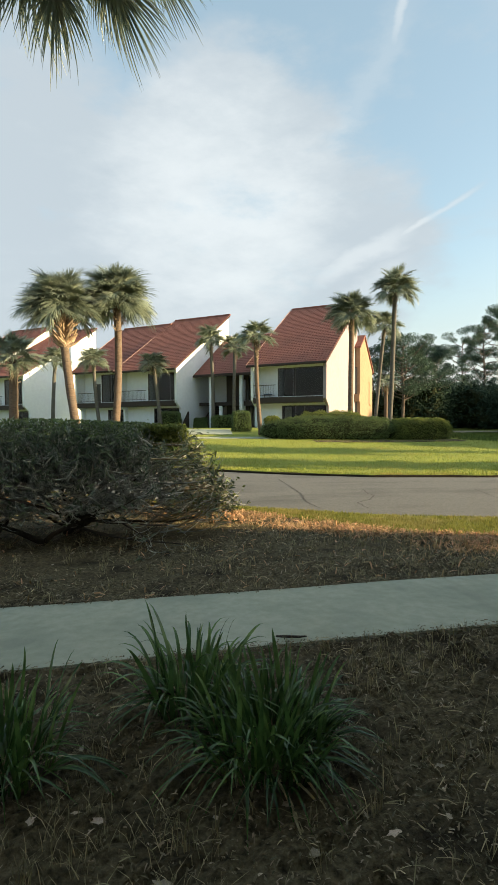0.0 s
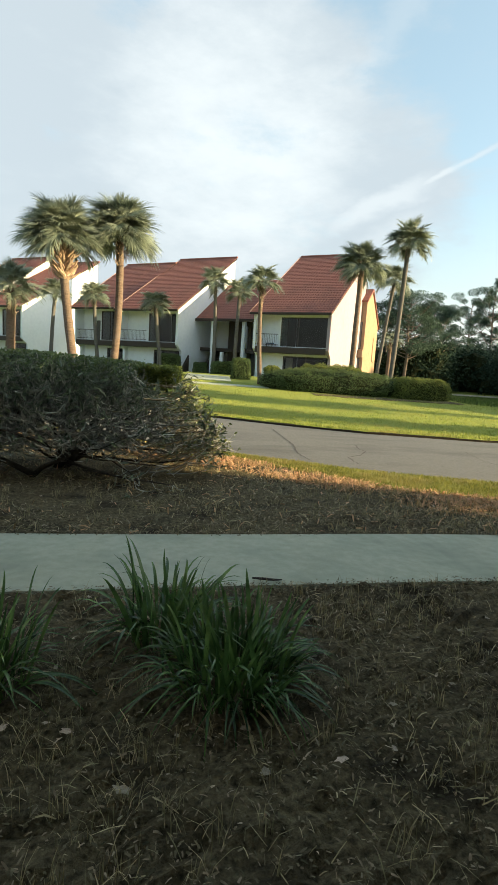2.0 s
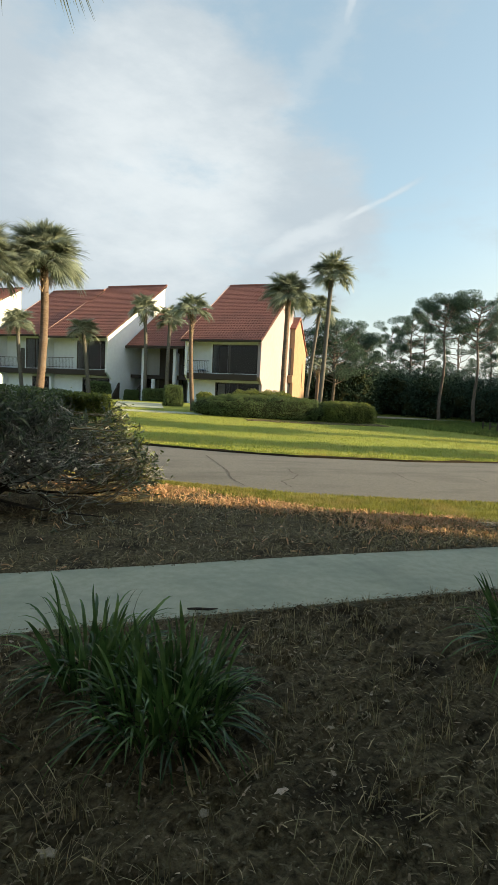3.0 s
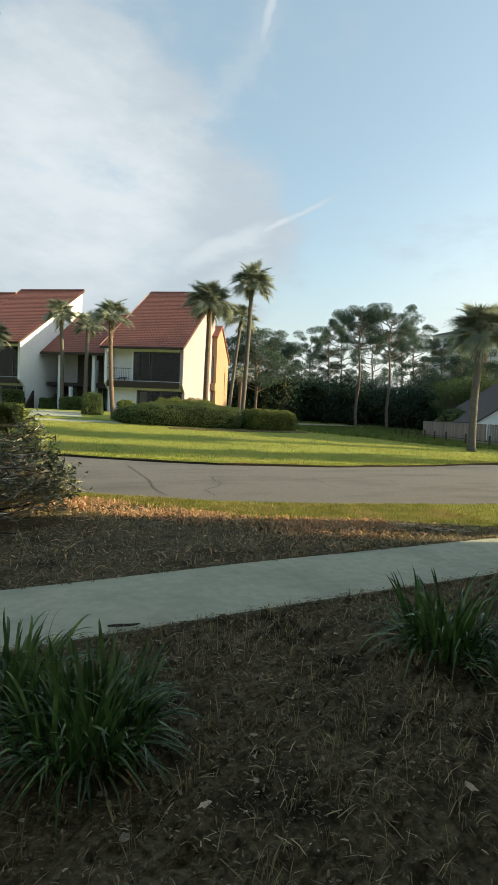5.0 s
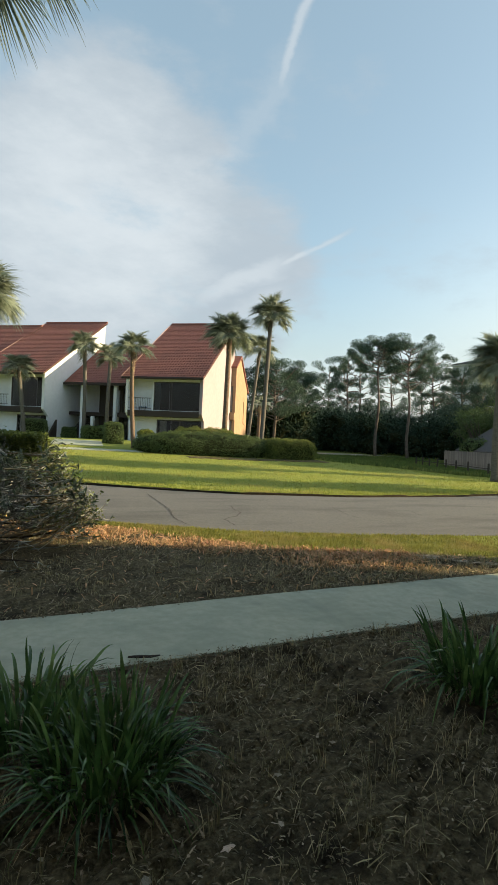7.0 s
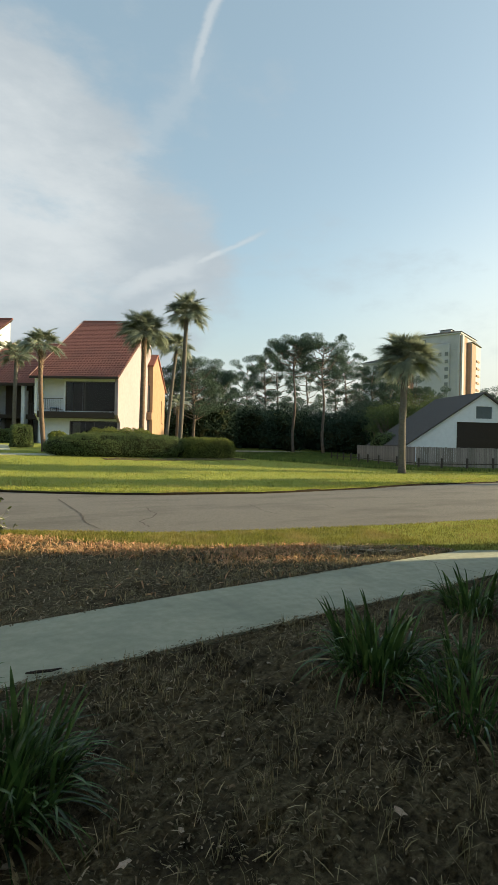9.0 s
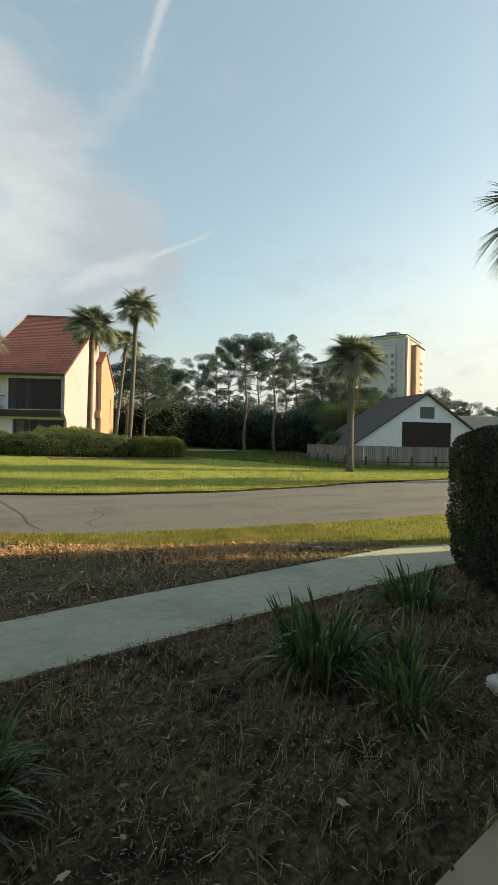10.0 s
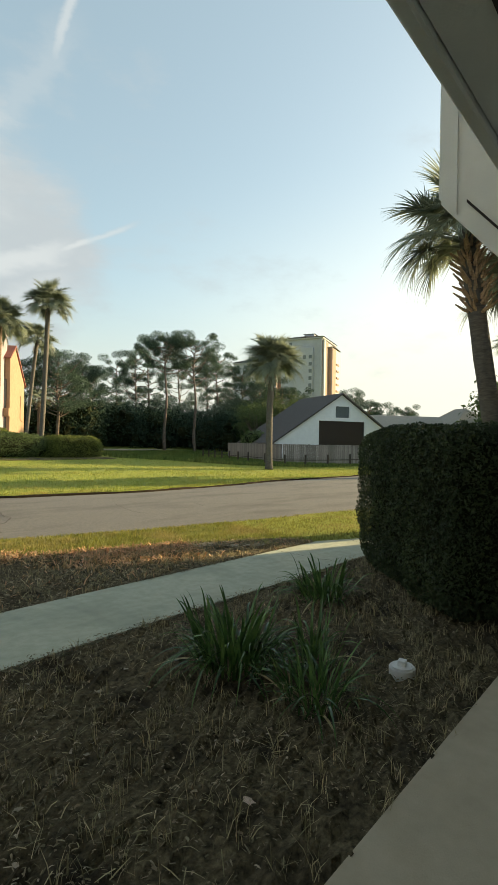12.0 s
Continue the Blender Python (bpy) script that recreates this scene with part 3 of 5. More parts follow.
townhouse(-40.4, 0, 6.7, 10, 6.9, 13.8, 3.4, "farther white townhouse with red tile roof")


def stair_link():
    """The recessed entry between two houses: a lower tiled slope, posts, an open stair and a balcony."""
    at = CORNER + RIGHT * -6.5 + BACK * 3.4
    h = thing("entry_link", (at.x, at.y, 0), TURN, "recessed entry between houses with open stair under a tiled slope", "house")
    w, g = 7.35, GROUND - 0.3
    roof = part("roof", tile_roof(w, -0.6, 5.95, 6.4, 10.6, over=0.0), None, h, "weathered red barrel tile roof")
    part("roof_deck", prism([(-0.6, 5.82), (6.4, 10.48), (6.4, 10.6), (-0.6, 5.94)], -w, -0.0), M_TRIM, roof)
    part("gutter", boxes((-w, 0, -0.72, -0.603, 5.74, 5.95)), M_TRIM, roof)
    part("back_wall", boxes((-w, 0, 3.2, 3.4, g, 8.3)), M_STUCCO, h)
    # dark sheet that paints the shade of the open recess
    part("shade_wall", boxes((-5.0, -2.6, 1.6, 1.75, g, 6.6)), M_TRIM, h, "dark sheet for the shaded entry opening")
    part("upper_floor", boxes((-w, 0, 0.4, 3.2, 3.1, 3.4)), M_TRIM, h)
    for x in (-5.75, -2.55, -0.5):
        part("post", boxes((x - 0.16, x + 0.16, -0.2, 0.12, g, 5.95), bevel=0.02), M_STUCCO, h, "white square post")
    part("panel", boxes((-2.55, -2.3, -0.4, 0.3, 2.6, 5.4), bevel=0.03), M_STUCCO, h)
    part("low_pier", boxes((-4.45, -4.2, -0.9, -0.6, g, 3.0), bevel=0.02), M_STUCCO, h)
    for x0, x1 in ((-2.2, -0.7),):
        rail = part("railing", boxes((x0, x1, -0.05, 0.0, 4.3, 4.35)), M_FRAME, h)
        for k in range(9):
            x = x0 + (x1 - x0) * (k + 0.5) / 9
            part("baluster", boxes((x - 0.012, x + 0.012, -0.04, -0.01, 3.4, 4.3)), M_FRAME, rail)
        part("balcony_band", boxes((x0 - 0.1, x1 + 0.1, -0.12, 0.4, 3.0, 3.4)), M_TRIM, h)
    st = part("stair", prism([(0.0, 0.9), (0.0, 1.1), (3.0, 3.35), (3.2, 3.1)], -7.2, -6.1), M_TRIM, h, "dark stair flight")
    for k in range(12):
        y, z = 0.1 + k * 0.25, 1.15 + k * 0.186
        part("tread", boxes((-7.2, -6.1, y, y + 0.28, z, z + 0.05)), M_CONC, st)
    part("stair_side", prism([(-3.9, g), (-3.9, 0.95), (-2.6, 2.5), (-2.6, g)], -6.75, -6.6), M_TRIM, h, "dark boarded side of the stair")
    part("stringer", prism([(-1.6, 0.85), (-1.6, 1.0), (1.4, 3.3), (1.4, 3.0)], -6.1, -6.02), M_TRIM, h)
    return h


stair_link()


def side_wing():
    """The warm-lit rear wing that shows past the end house."""
    at = CORNER + RIGHT * 0.05 + BACK * 9.2
    h = thing("rear_wing", (at.x, at.y, 0), TURN, "rear wing in warm low sun with small tiled roof", "house")
    g = GROUND - 0.3
    w = 0.42
    part("side_wall", prism([(0, g), (0, 8.5), (1.6, 9.55), (5.2, 6.6), (5.2, g)], w - 0.2, w), M_OCHRE, h)
    part("front_wall", boxes((-0.6, w - 0.2, 0, 0.2, g, 8.5)), M_OCHRE, h)
    part("back_wall", boxes((-0.6, w - 0.2, 5.0, 5.2, g, 6.6)), M_OCHRE, h)
    roof = part("roof", prism([(-0.25, 8.35), (1.6, 9.62), (5.5, 6.4), (5.5, 6.55), (1.6, 9.8), (-0.25, 8.5)], -0.6, w + 0.12), M_TILE, h)
    for z0, z1 in ((4.1, 6.6), (1.6, 3.3)):
        f = part("window", boxes((-0.35, 0.15, -0.05, -0.003, z0, z1)), M_FRAME, h, "narrow dark window")
        part("pane", boxes((-0.29, 0.09, -0.058, -0.053, z0 + 0.06, z1 - 0.06)), M_PANE_FAR, f)
    part("box_ledge", boxes((-0.5, w + 0.02, -0.35, -0.06, 3.35, 4.05), bevel=0.03), M_OCHRE, h)
    part("awning", prism([(3.6, 3.2), (4.6, 3.0), (4.6, 5.0), (3.6, 5.4)], w + 0.003, w + 0.06), M_OCHRE, h)


side_wing()

# ---------------- palms ----------------


def frond_mesh(mat, droop, seed, fan=0.60, stalk=0.68, n=64, wide=0.032):
    """A fan leaf along +x: bare stalk, then an arching midrib with narrow leaflets folded up on both sides, their tips hanging."""
    rng = random.Random(seed)
    heap = Heap()
    rib, p, pitch = [], Vector((0, 0, 0)), 0.10
    for k in range(11):
        rib.append(p.copy())
        step = stalk / 5 if k < 5 else 0.050
        pitch -= (0.015 + 0.035 * droop) if k < 5 else (0.04 + 0.13 * droop)
        p = p + Vector((math.cos(pitch), 0, math.sin(pitch))) * step
    heap.add(*tube_arrays(rib, [0.020 - 0.0016 * k for k in range(11)], 4))
    for side in (-1, 1):
        for k in range(n // 2):
            u = k / (n // 2 - 1)                       # 0 at the stalk, 1 at the tip
            at = 5 + u * 4.8
            i = int(at)
            base = rib[i].lerp(rib[i + 1], at - i)
            mid = (rib[i + 1] - rib[i]).normalized()
            up = Vector((-mid.z, 0, mid.x))
            ang = radians(4 + 128 * (1 - u) ** 0.9) * side + rng.uniform(-0.08, 0.08)
            ln = fan * (0.70 + 0.30 * u) * rng.uniform(0.78, 1.12)
            d = (mid * math.cos(ang) + Vector((0, 1, 0)) * math.sin(ang) + up * (0.42 * abs(math.sin(ang)))).normalized()
            across = up.cross(d).normalized()
            drop = (0.30 + droop * 0.25) * rng.uniform(0.5, 1.5)
            verts = []
            for j in range(6):
                v = j / 5
                sag = drop * ln * v ** 2.2
                q = base + d * (ln * v - 0.35 * sag * v) + Vector((0, 0, -sag))
                half = wide * 0.5 * (0.5, 1.0, 0.95, 0.7, 0.4, 0.05)[j]
                crease = up * (-half * 0.6)
                verts += [tuple(q + across * half + crease), tuple(q), tuple(q - across * half + crease)]
            faces = []
            for j in range(5):
                c = j * 3
                faces += [(c, c + 1, c + 4, c + 3), (c + 1, c + 2, c + 5, c + 4)]
            heap.add(verts, faces)
    return heap.mesh(mat)


FINE_FRONDS = [frond_mesh(M_FROND, d, 20 + k, n=96, wide=0.023) for k, d in enumerate((0.05, 0.4, 0.8, 1.2))]
FRONDS = [frond_mesh(M_FROND, d, k) for k, d in enumerate((0.05, 0.35, 0.7, 1.05))]
DRY = [frond_mesh(M_DRYFROND, d, 9 + k, n=20, wide=0.04) for k, d in enumerate((0.8, 1.1))]


STUB = mesh_of(*[list(q) for q in tube_arrays([(0.1, 0, 0), (0.6, 0, 0.02), (1.0, 0, 0.10)], [0.06, 0.045, 0.02], 5)], M_BOOT)


def palm(base, top, r0, r1, crown, n, seed, label, dry=0, boots=18, boot_len=0.7, group="cabbage palms", bow=0.02, stub=0.75, bark=M_TRUNK, leaves=FRONDS):
    """A cabbage palm: a tapered, slightly bent trunk, old leaf stubs, and fan leaves all round the head."""
    rng = random.Random(seed)
    bx, by = base
    bz = float(land(bx, by)) - 0.05
    t = thing("palm_tree", (bx, by, bz), 0, label, "palm tree", group)
    head = Vector((top[0] - bx, top[1] - by, top[2] - bz))
    m = 16
    bend = Vector((rng.uniform(-1, 1), rng.uniform(-1, 1), 0)) * bow * head.z
    line = [head * (k / m) + bend * math.sin(math.pi * k / m) + (Vector((0, 0, 0))) for k in range(m + 1)]
    radii = [(r0 * 1.25 if k == 0 else r0) * (1 - k / m) + r1 * k / m for k in range(m + 1)]
    part("trunk", mesh_of(*[list(q) for q in tube_arrays(line, radii, 12, 0.05, rng)], bark, True), None, t, "fibrous grey-brown trunk")
    for k in range(boots):
        a = k * 2.4
        p = head * (1 - (0.26 * crown + boot_len * (1 - k / boots)) / head.z)
        ob = part("leaf_stub", STUB, None, t)
        ob.matrix_basis = Matrix.Translation(p) @ Euler((0, -radians(rng.uniform(12, 55)), a)).to_matrix().to_4x4() @ Euler((0, 0, rng.uniform(-0.7, 0.7))).to_matrix().to_4x4() @ Matrix.Diagonal((stub * r1 * rng.uniform(1.9, 2.9), stub * crown * 0.45, stub * crown * 0.40, 1))
    for k in range(n):
        u = (k + 0.5) / n
        el = math.asin(0.93 - 0.87 * u) + rng.uniform(-0.14, 0.14)
        az = k * 2.39996 + rng.uniform(-0.25, 0.25)
        src = leaves[min(3, int(u * 2.5 + rng.random()))]
        ob = part("frond", src, None, t)
        s = crown / 1.34 * rng.uniform(0.78, 1.12) * (0.92 + 0.08 * u)
        ob.matrix_basis = Matrix.Translation(head + Vector((0, 0, 0.22 * crown * (0.5 - u) - 0.10 * crown))) @ Euler((rng.uniform(-0.55, 0.55), -el, az)).to_matrix().to_4x4() @ Matrix.Scale(s, 4)
    for k in range(dry):
        ob = part("dry_frond", DRY[k % 2], None, t, "dead straw-coloured frond")
        az = rng.uniform(0, 6.28)
        ob.matrix_basis = Matrix.Translation(head - Vector((0, 0, 0.1))) @ Euler((rng.uniform(-0.5, 0.5), radians(rng.uniform(48, 75)), az)).to_matrix().to_4x4() @ Matrix.Scale(crown / 1.9, 4)
    return t


palm((-5.0, 19.5), (-5.72, 19.5, 6.02), 0.175, 0.16, 1.66, 96, 1, "stout cabbage palm with sunlit trunk on the lawn", dry=0, boots=64, boot_len=1.2, stub=1.75)
palm((-4.0, 20.6), (-3.74, 20.6, 6.55), 0.16, 0.145, 1.70, 88, 2, "slim cabbage palm beside a stouter one", dry=1, boots=26, boot_len=0.9)
palm((-15.9, 51.2), (-15.5, 51.2, 7.9), 0.19, 0.165, 1.7, 48, 3, "small palm before a white house", dry=0, bark=M_BARKSHADE)
palm((-10.5, 47.9), (-11.0, 47.9, 7.45), 0.18, 0.155, 1.7, 48, 4, "small palm with drooping fronds before a house", dry=1, bark=M_BARKSHADE)
palm((-4.36, 44.0), (-5.0, 44.0, 6.6), 0.16, 0.14, 1.55, 48, 5, "small curved palm before a balcony", dry=1, bark=M_BARKSHADE)
palm((0.2, 42.0), (0.04, 42.0, 8.45), 0.155, 0.135, 1.55, 42, 6, "palm beside the entry posts", dry=0, bark=M_BARKSHADE)
palm((1.96, 41.0), (2.07, 41.0, 7.65), 0.155, 0.135, 1.40, 38, 7, "shaded palm before the entry", dry=0, bark=M_BARKSHADE)
palm((3.1, 29.7), (2.85, 30, 6.75), 0.135, 0.115, 1.30, 42, 8, "palm with sunlit trunk at the end of the walk", dry=1, boots=34, boot_len=1.2)
palm((9.25, 32), (9.35, 32, 8.55), 0.18, 0.165, 1.80, 64, 9, "palm close to the sunlit house wall", dry=0, boots=34, boot_len=1.1)
palm((11.9, 32), (12.25, 32, 10.15), 0.16, 0.14, 1.72, 56, 10, "tall palm above the round hedge", dry=0, boots=24, bark=M_BARKSHADE)
palm((12.5, 37), (13.3, 37, 8.7), 0.14, 0.12, 1.55, 40, 11, "thin leaning palm behind the hedge", dry=1, boots=16, bark=M_BARKSHADE)
palm((18.7, 52.2), (18.8, 52.2, 5.6), 0.21, 0.19, 1.55, 18, 12, "low palm with dry orange fronds", dry=8, boots=20)
palm((18.5, 17.8), (18.75, 17.9, 5.62), 0.185, 0.165, 1.72, 90, 13, "lone palm at the edge of the lane", dry=4, boots=30, bark=M_BARKSHADE)
palm((10.74, 3.07), (10.48, 3.84, 5.80), 0.19, 0.17, 1.60, 50, 14, "backlit palm with a thick knot of leaf stubs", dry=0, boots=110, boot_len=1.35, bow=0.004, stub=1.15, bark=M_BARKSHADE, leaves=FINE_FRONDS)
palm((11.45, 2.70), (11.7, 3.0, 4.95), 0.18, 0.165, 1.5, 44, 21, "second backlit palm close beside another", dry=0, boots=40, boot_len=1.1, bow=0.004, bark=M_BARKSHADE, leaves=FINE_FRONDS)
palm((-3.2, 1.7), (-1.22, 3.72, 6.24), 0.17, 0.15, 1.58, 60, 15, "overhanging palm beside the porch", dry=0, boots=30, leaves=FINE_FRONDS)
# out of view, added to throw a shadow band over the lawn
palm((32.0, 8.9), (32.2, 8.9, 8.0), 0.32, 0.30, 1.9, 60, 16, "unseen tall palm added to cast a lawn shadow band", dry=1, boots=24)
palm((-8.6, 22), (-8.5, 22, 4.3), 0.20, 0.18, 1.45, 34, 17, "low palm at the end of the row in warm light", dry=1, boots=24)
# also out of view, added to widen that band
palm((33.2, 8.6), (33.0, 8.6, 6.0), 0.32, 0.30, 1.9, 60, 18, "second unseen palm added to cast a lawn shadow band", dry=1, boots=24)

# out of view, added for a second shadow streak on the lawn
palm((37.2, 12.6), (37.2, 12.6, 8.4), 0.26, 0.24, 1.8, 50, 20, "unseen palm added to cast a thin lawn shadow", dry=1, boots=20)

# ---------------- hedges ----------------


def hedge_points(n, lo, hi, seed, power=5.0, deep=0.22):
    """Places and outward ways on a rounded block, mostly near its skin."""
    rng = np.random.default_rng(seed)
    d = rng.normal(size=(n, 3))
    c, h = (np.array(lo) + hi) / 2, (np.array(hi) - lo) / 2
    d *= h / h.max() * 1.0
    d = d / h
    area = np.array([h[1] * h[2], h[0] * h[2], h[0] * h[1]])
    axis = rng.choice(3, n, p=area / area.sum())
    p = rng.uniform(-1, 1, (n, 3))
    p[np.arange(n), axis] = rng.choice([-1.0, 1.0], n)
    r = (np.abs(p) ** power).sum(1) ** (1 / power)
    p = p / r[:, None]
    out = np.sign(p) * np.abs(p) ** (power - 1) / h
    out /= np.linalg.norm(out, axis=1)[:, None]
    depth = np.abs(rng.normal(size=n)) * deep
    return c + p * h - out * depth[:, None], out


def lumpy(points, amount, scale, seed=0.0):
    off = np.array([noise.noise(Vector(p) * scale + Vector((seed, 0, 0))) for p in points])
    return off * amount


def core_mesh(lo, hi, mat, shrink=0.1, power=5.0, seed=0):
    bm = bmesh.new()
    bmesh.ops.create_icosphere(bm, subdivisions=4, radius=1.0)
    c, h = (Vector(lo) + Vector(hi)) / 2, (Vector(hi) - Vector(lo)) / 2 - Vector((shrink,) * 3)
    for v in bm.verts:
        r = sum(abs(q) ** power for q in v.co) ** (1 / power)
        p = v.co / r
        k = 1 + 0.05 * noise.noise(v.co * 4 + Vector((seed, 0, 0)))
        v.co = Vector((c[i] + p[i] * h[i] * k for i in range(3)))
    return bm


def hedge(name, lo, hi, n, size, label, seed, turn=0.0, at=(0, 0, 0), mat=M_LEAF, deep=0.06, lump=0.08, power=5.0, twigs=0, spread=0.9):
    h = thing(name, at, turn, label, "hedge")
    rng = np.random.default_rng(seed)
    part("heart", core_mesh(lo, hi, M_CORE, 0.12, power, seed), M_CORE, h, "near-black solid for the shaded inside")
    p, out = hedge_points(n, lo, hi, seed, power, deep)
    p = p + out * lumpy(p * 1.0, lump, 2.2, seed)[:, None] + out * lumpy(p * 1.0, lump * 0.6, 7.0, seed)[:, None]
    part("foliage", leaves_mesh(p, size, mat, rng, out, spread), None, h)
    return h


# the long clipped hedge before the end house: a raised middle and a lower round end
hedge("hedge", (-4.9, -1.6, -0.3), (3.4, 1.7, 1.38), 60000, 0.065, "long rounded hedge in front of the end house", 21, turn=-9, at=(7.7, 27.4, 0.42), lump=0.16, power=2.5)
# the next two hedges carry their sunlit brightness in the leaf colour
hedge("hedge", (-2.6, -1.2, -0.2), (2.2, 1.4, 1.62), 34000, 0.065, "rounded higher hedge in a sunlit leaf tone", 22, turn=-6, at=(7.4, 28.6, 0.45), lump=0.25, power=2.6, mat=M_LEAF_LIT)
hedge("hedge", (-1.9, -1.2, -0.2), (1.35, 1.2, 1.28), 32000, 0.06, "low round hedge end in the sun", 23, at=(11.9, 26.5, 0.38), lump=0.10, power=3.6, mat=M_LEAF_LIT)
# the tall clipped block beside the porch
hedge("hedge", (0.0, -0.05, -0.05), (1.9, 2.65, 1.70), 90000, 0.036, "tall dark box-clipped hedge beside the porch", 24, turn=-37, at=(4.42, 1.12, 0.0), lump=0.06, power=8.0, mat=M_LEAF_DEEP)
for k, (x, y, w, hgt) in enumerate(((2.1, 33.5, 0.65, 1.4), (1.06, 42.0, 1.0, 1.1), (-3.64, 45.0, 0.95, 1.5), (-0.9, 44.6, 0.6, 0.9))):
    hedge("shrub", (-w, -w * 0.8, -0.1), (w, w * 0.8, hgt), 5000, 0.11, "clipped shrub at the house entry", 30 + k, at=(x, y, float(land(x, y))), lump=0.1, power=6.0)
hedge("shrub", (-0.5, -0.5, -0.1), (0.5, 0.5, 1.2), 3500, 0.13, "yellow variegated shrub by the palm", 39, at=(4.0, 31.5, 0.65), lump=0.2, power=3.0, mat=M_LEAF_LIT)

# the open, twiggy hedge beside the walk


def bare_hedge():
    """An old clipped hedge: stems at the middle, bent limbs, and grey shoots out to a trimmed skin that is leafy on top only."""
    h = thing("hedge", (0, 0, 0), 0, "old clipped hedge, leafy on top with bare grey branches below", "hedge")
    rng = random.Random(77)
    nrng = np.random.default_rng(77)

    def axis(x):
        return 5.95 + 0.16 * (x + 3)

    def top_at(x):
        return 1.55 - 0.05 * max(0.0, x + 2) - 1.1 * max(0.0, x + 0.75)

    def skin(x, a):
        """A place on the trimmed skin: a, the angle round the axis from the top (0) to the front foot (1.9)."""
        hw = 1.22 * (1.0 if x < -0.3 else max(0.35, 1 - 0.75 * (x + 0.3)))
        c, e = math.cos(a), math.sin(a)
        r = (abs(c) ** 3.2 + abs(e) ** 3.2) ** (-1 / 3.2)
        mid = 0.55 if x < -0.25 else 0.45
        z = mid + (top_at(x) - mid) * r * c if c > 0 else mid + 0.42 * r * c
        return Vector((x, axis(x) - hw * r * e, z))

    def bent(p, q, sway, steps=5):
        pts = []
        side = Vector((rng.uniform(-1, 1), rng.uniform(-1, 1), rng.uniform(-1, 0.3))) * sway
        for k in range(steps):
            u = k / (steps - 1)
            j = Vector((rng.uniform(-1, 1), rng.uniform(-1, 1), rng.uniform(-1, 1))) * sway * 0.22 * (0 < k < steps - 1)
            pts.append(p.lerp(q, u) + side * math.sin(math.pi * u) + j)
        return pts

    def limb(p, q, r0, r1, sway, name="limb", label="dark bent limb"):
        pts = bent(Vector(p), Vector(q), sway, 7)
        part(name, mesh_of(*[list(w) for w in tube_arrays(pts, [r0 + (r1 - r0) * k / 6 for k in range(7)], 7)], M_LIMB, True), None, h, label)
        return pts

    # few stems, and the many limbs that fan from them
    knots = []
    for fx in (-6.6, -5.3, -4.0, -2.75, -1.75):
        foot = Vector((fx, axis(fx) + rng.uniform(-0.1, 0.2), 0.0))
        for k in range(13):
            a = rng.uniform(-1.3, 1.75)
            far = min(0.1, fx + rng.uniform(-0.8, 1.5))
            q = skin(far, a).lerp(Vector((far, axis(far), 0.6)), 0.38)
            knots += limb(foot + Vector((rng.uniform(-0.15, 0.15), rng.uniform(-0.2, 0.2), 0)), q, 0.026, 0.010, 0.12, "stem", "dark forking stem")[2:]
    # long low limbs that reach out over the mulch
    low = (((-1.9, 5.5, 0.0), (-2.7, 4.55, 0.62), 0.040), ((-1.9, 5.5, 0.02), (-1.0, 5.15, 0.55), 0.034), ((-1.7, 5.6, 0.25), (-0.35, 5.0, 0.30), 0.022), ((-1.5, 5.5, 0.2), (-0.15, 5.05, 0.06), 0.020), ((-1.1, 5.6, 0.3), (-0.45, 4.75, 0.05), 0.014),
           ((-1.3, 5.9, 0.2), (0.25, 6.3, 0.22), 0.018), ((-1.2, 6.0, 0.35), (0.55, 6.55, 0.30), 0.018), ((-1.0, 6.1, 0.4), (0.45, 6.4, 0.42), 0.014), ((-1.6, 5.4, 0.35), (-0.7, 5.0, 0.62), 0.018), ((-1.3, 5.8, 0.5), (0.30, 6.2, 0.62), 0.014), ((-1.6, 5.2, 0.42), (-2.5, 4.75, 0.85), 0.02))
    for p, q, r in low:
        knots += limb(p, q, r, r * 0.35, 0.09)[3:]
    knots = [k for k in knots if k.x > -7.3]

    # grey shoots from the limbs to the skin
    heap, young, tips = Heap(), Heap(), []

    def shoot(q, back, r, sway=0.05, sides=3, into=None):
        pts = bent(back, q, sway, 5)
        (into or heap).add(*tube_arrays(pts, [r * (1 - 0.17 * i) for i in range(5)], sides))
        tips.append((q, (q - pts[3]).normalized()))

    for k in range(4200):
        x = rng.uniform(-3.4, -0.75) if k < 3000 else rng.uniform(-0.75, 0.15 - 0.6 * rng.random()) if k < 3280 else rng.uniform(-7.4, -3.4)
        a = rng.uniform(-1.1, 1.75) if rng.random() < 0.35 else rng.uniform(0.35, 1.8)
        e = skin(x, a)
        inner = Vector((x + rng.uniform(-0.55, 0.25), axis(x) - 0.15, 0.5))
        q = e.lerp(inner, abs(rng.gauss(0, 0.16)))
        back = q.lerp(inner, rng.uniform(0.25, 0.6)) + Vector((rng.uniform(-0.38, 0.22), rng.uniform(-0.15, 0.15), rng.uniform(-0.2, 0.12)))
        shoot(q, back, rng.choice((0.006, 0.008, 0.011, 0.015)), 0.11, 4)
    # the open end: sprays that lie out towards the lane, with daylight between them
    for k in range(190):
        z = rng.uniform(0.16, 1.25)
        reach = 0.56 - 0.62 * max(0.0, z - 0.36) - 0.5 * max(0.0, 0.36 - z) - abs(rng.gauss(0, 0.22))
        y = rng.uniform(5.5, 7.3)
        q = Vector((reach, y, z))
        back = Vector((reach - rng.uniform(0.35, 0.9), y + rng.uniform(-0.35, 0.3), max(0.1, z - rng.uniform(-0.05, 0.5))))
        kind = heap if rng.random() < 0.35 else young
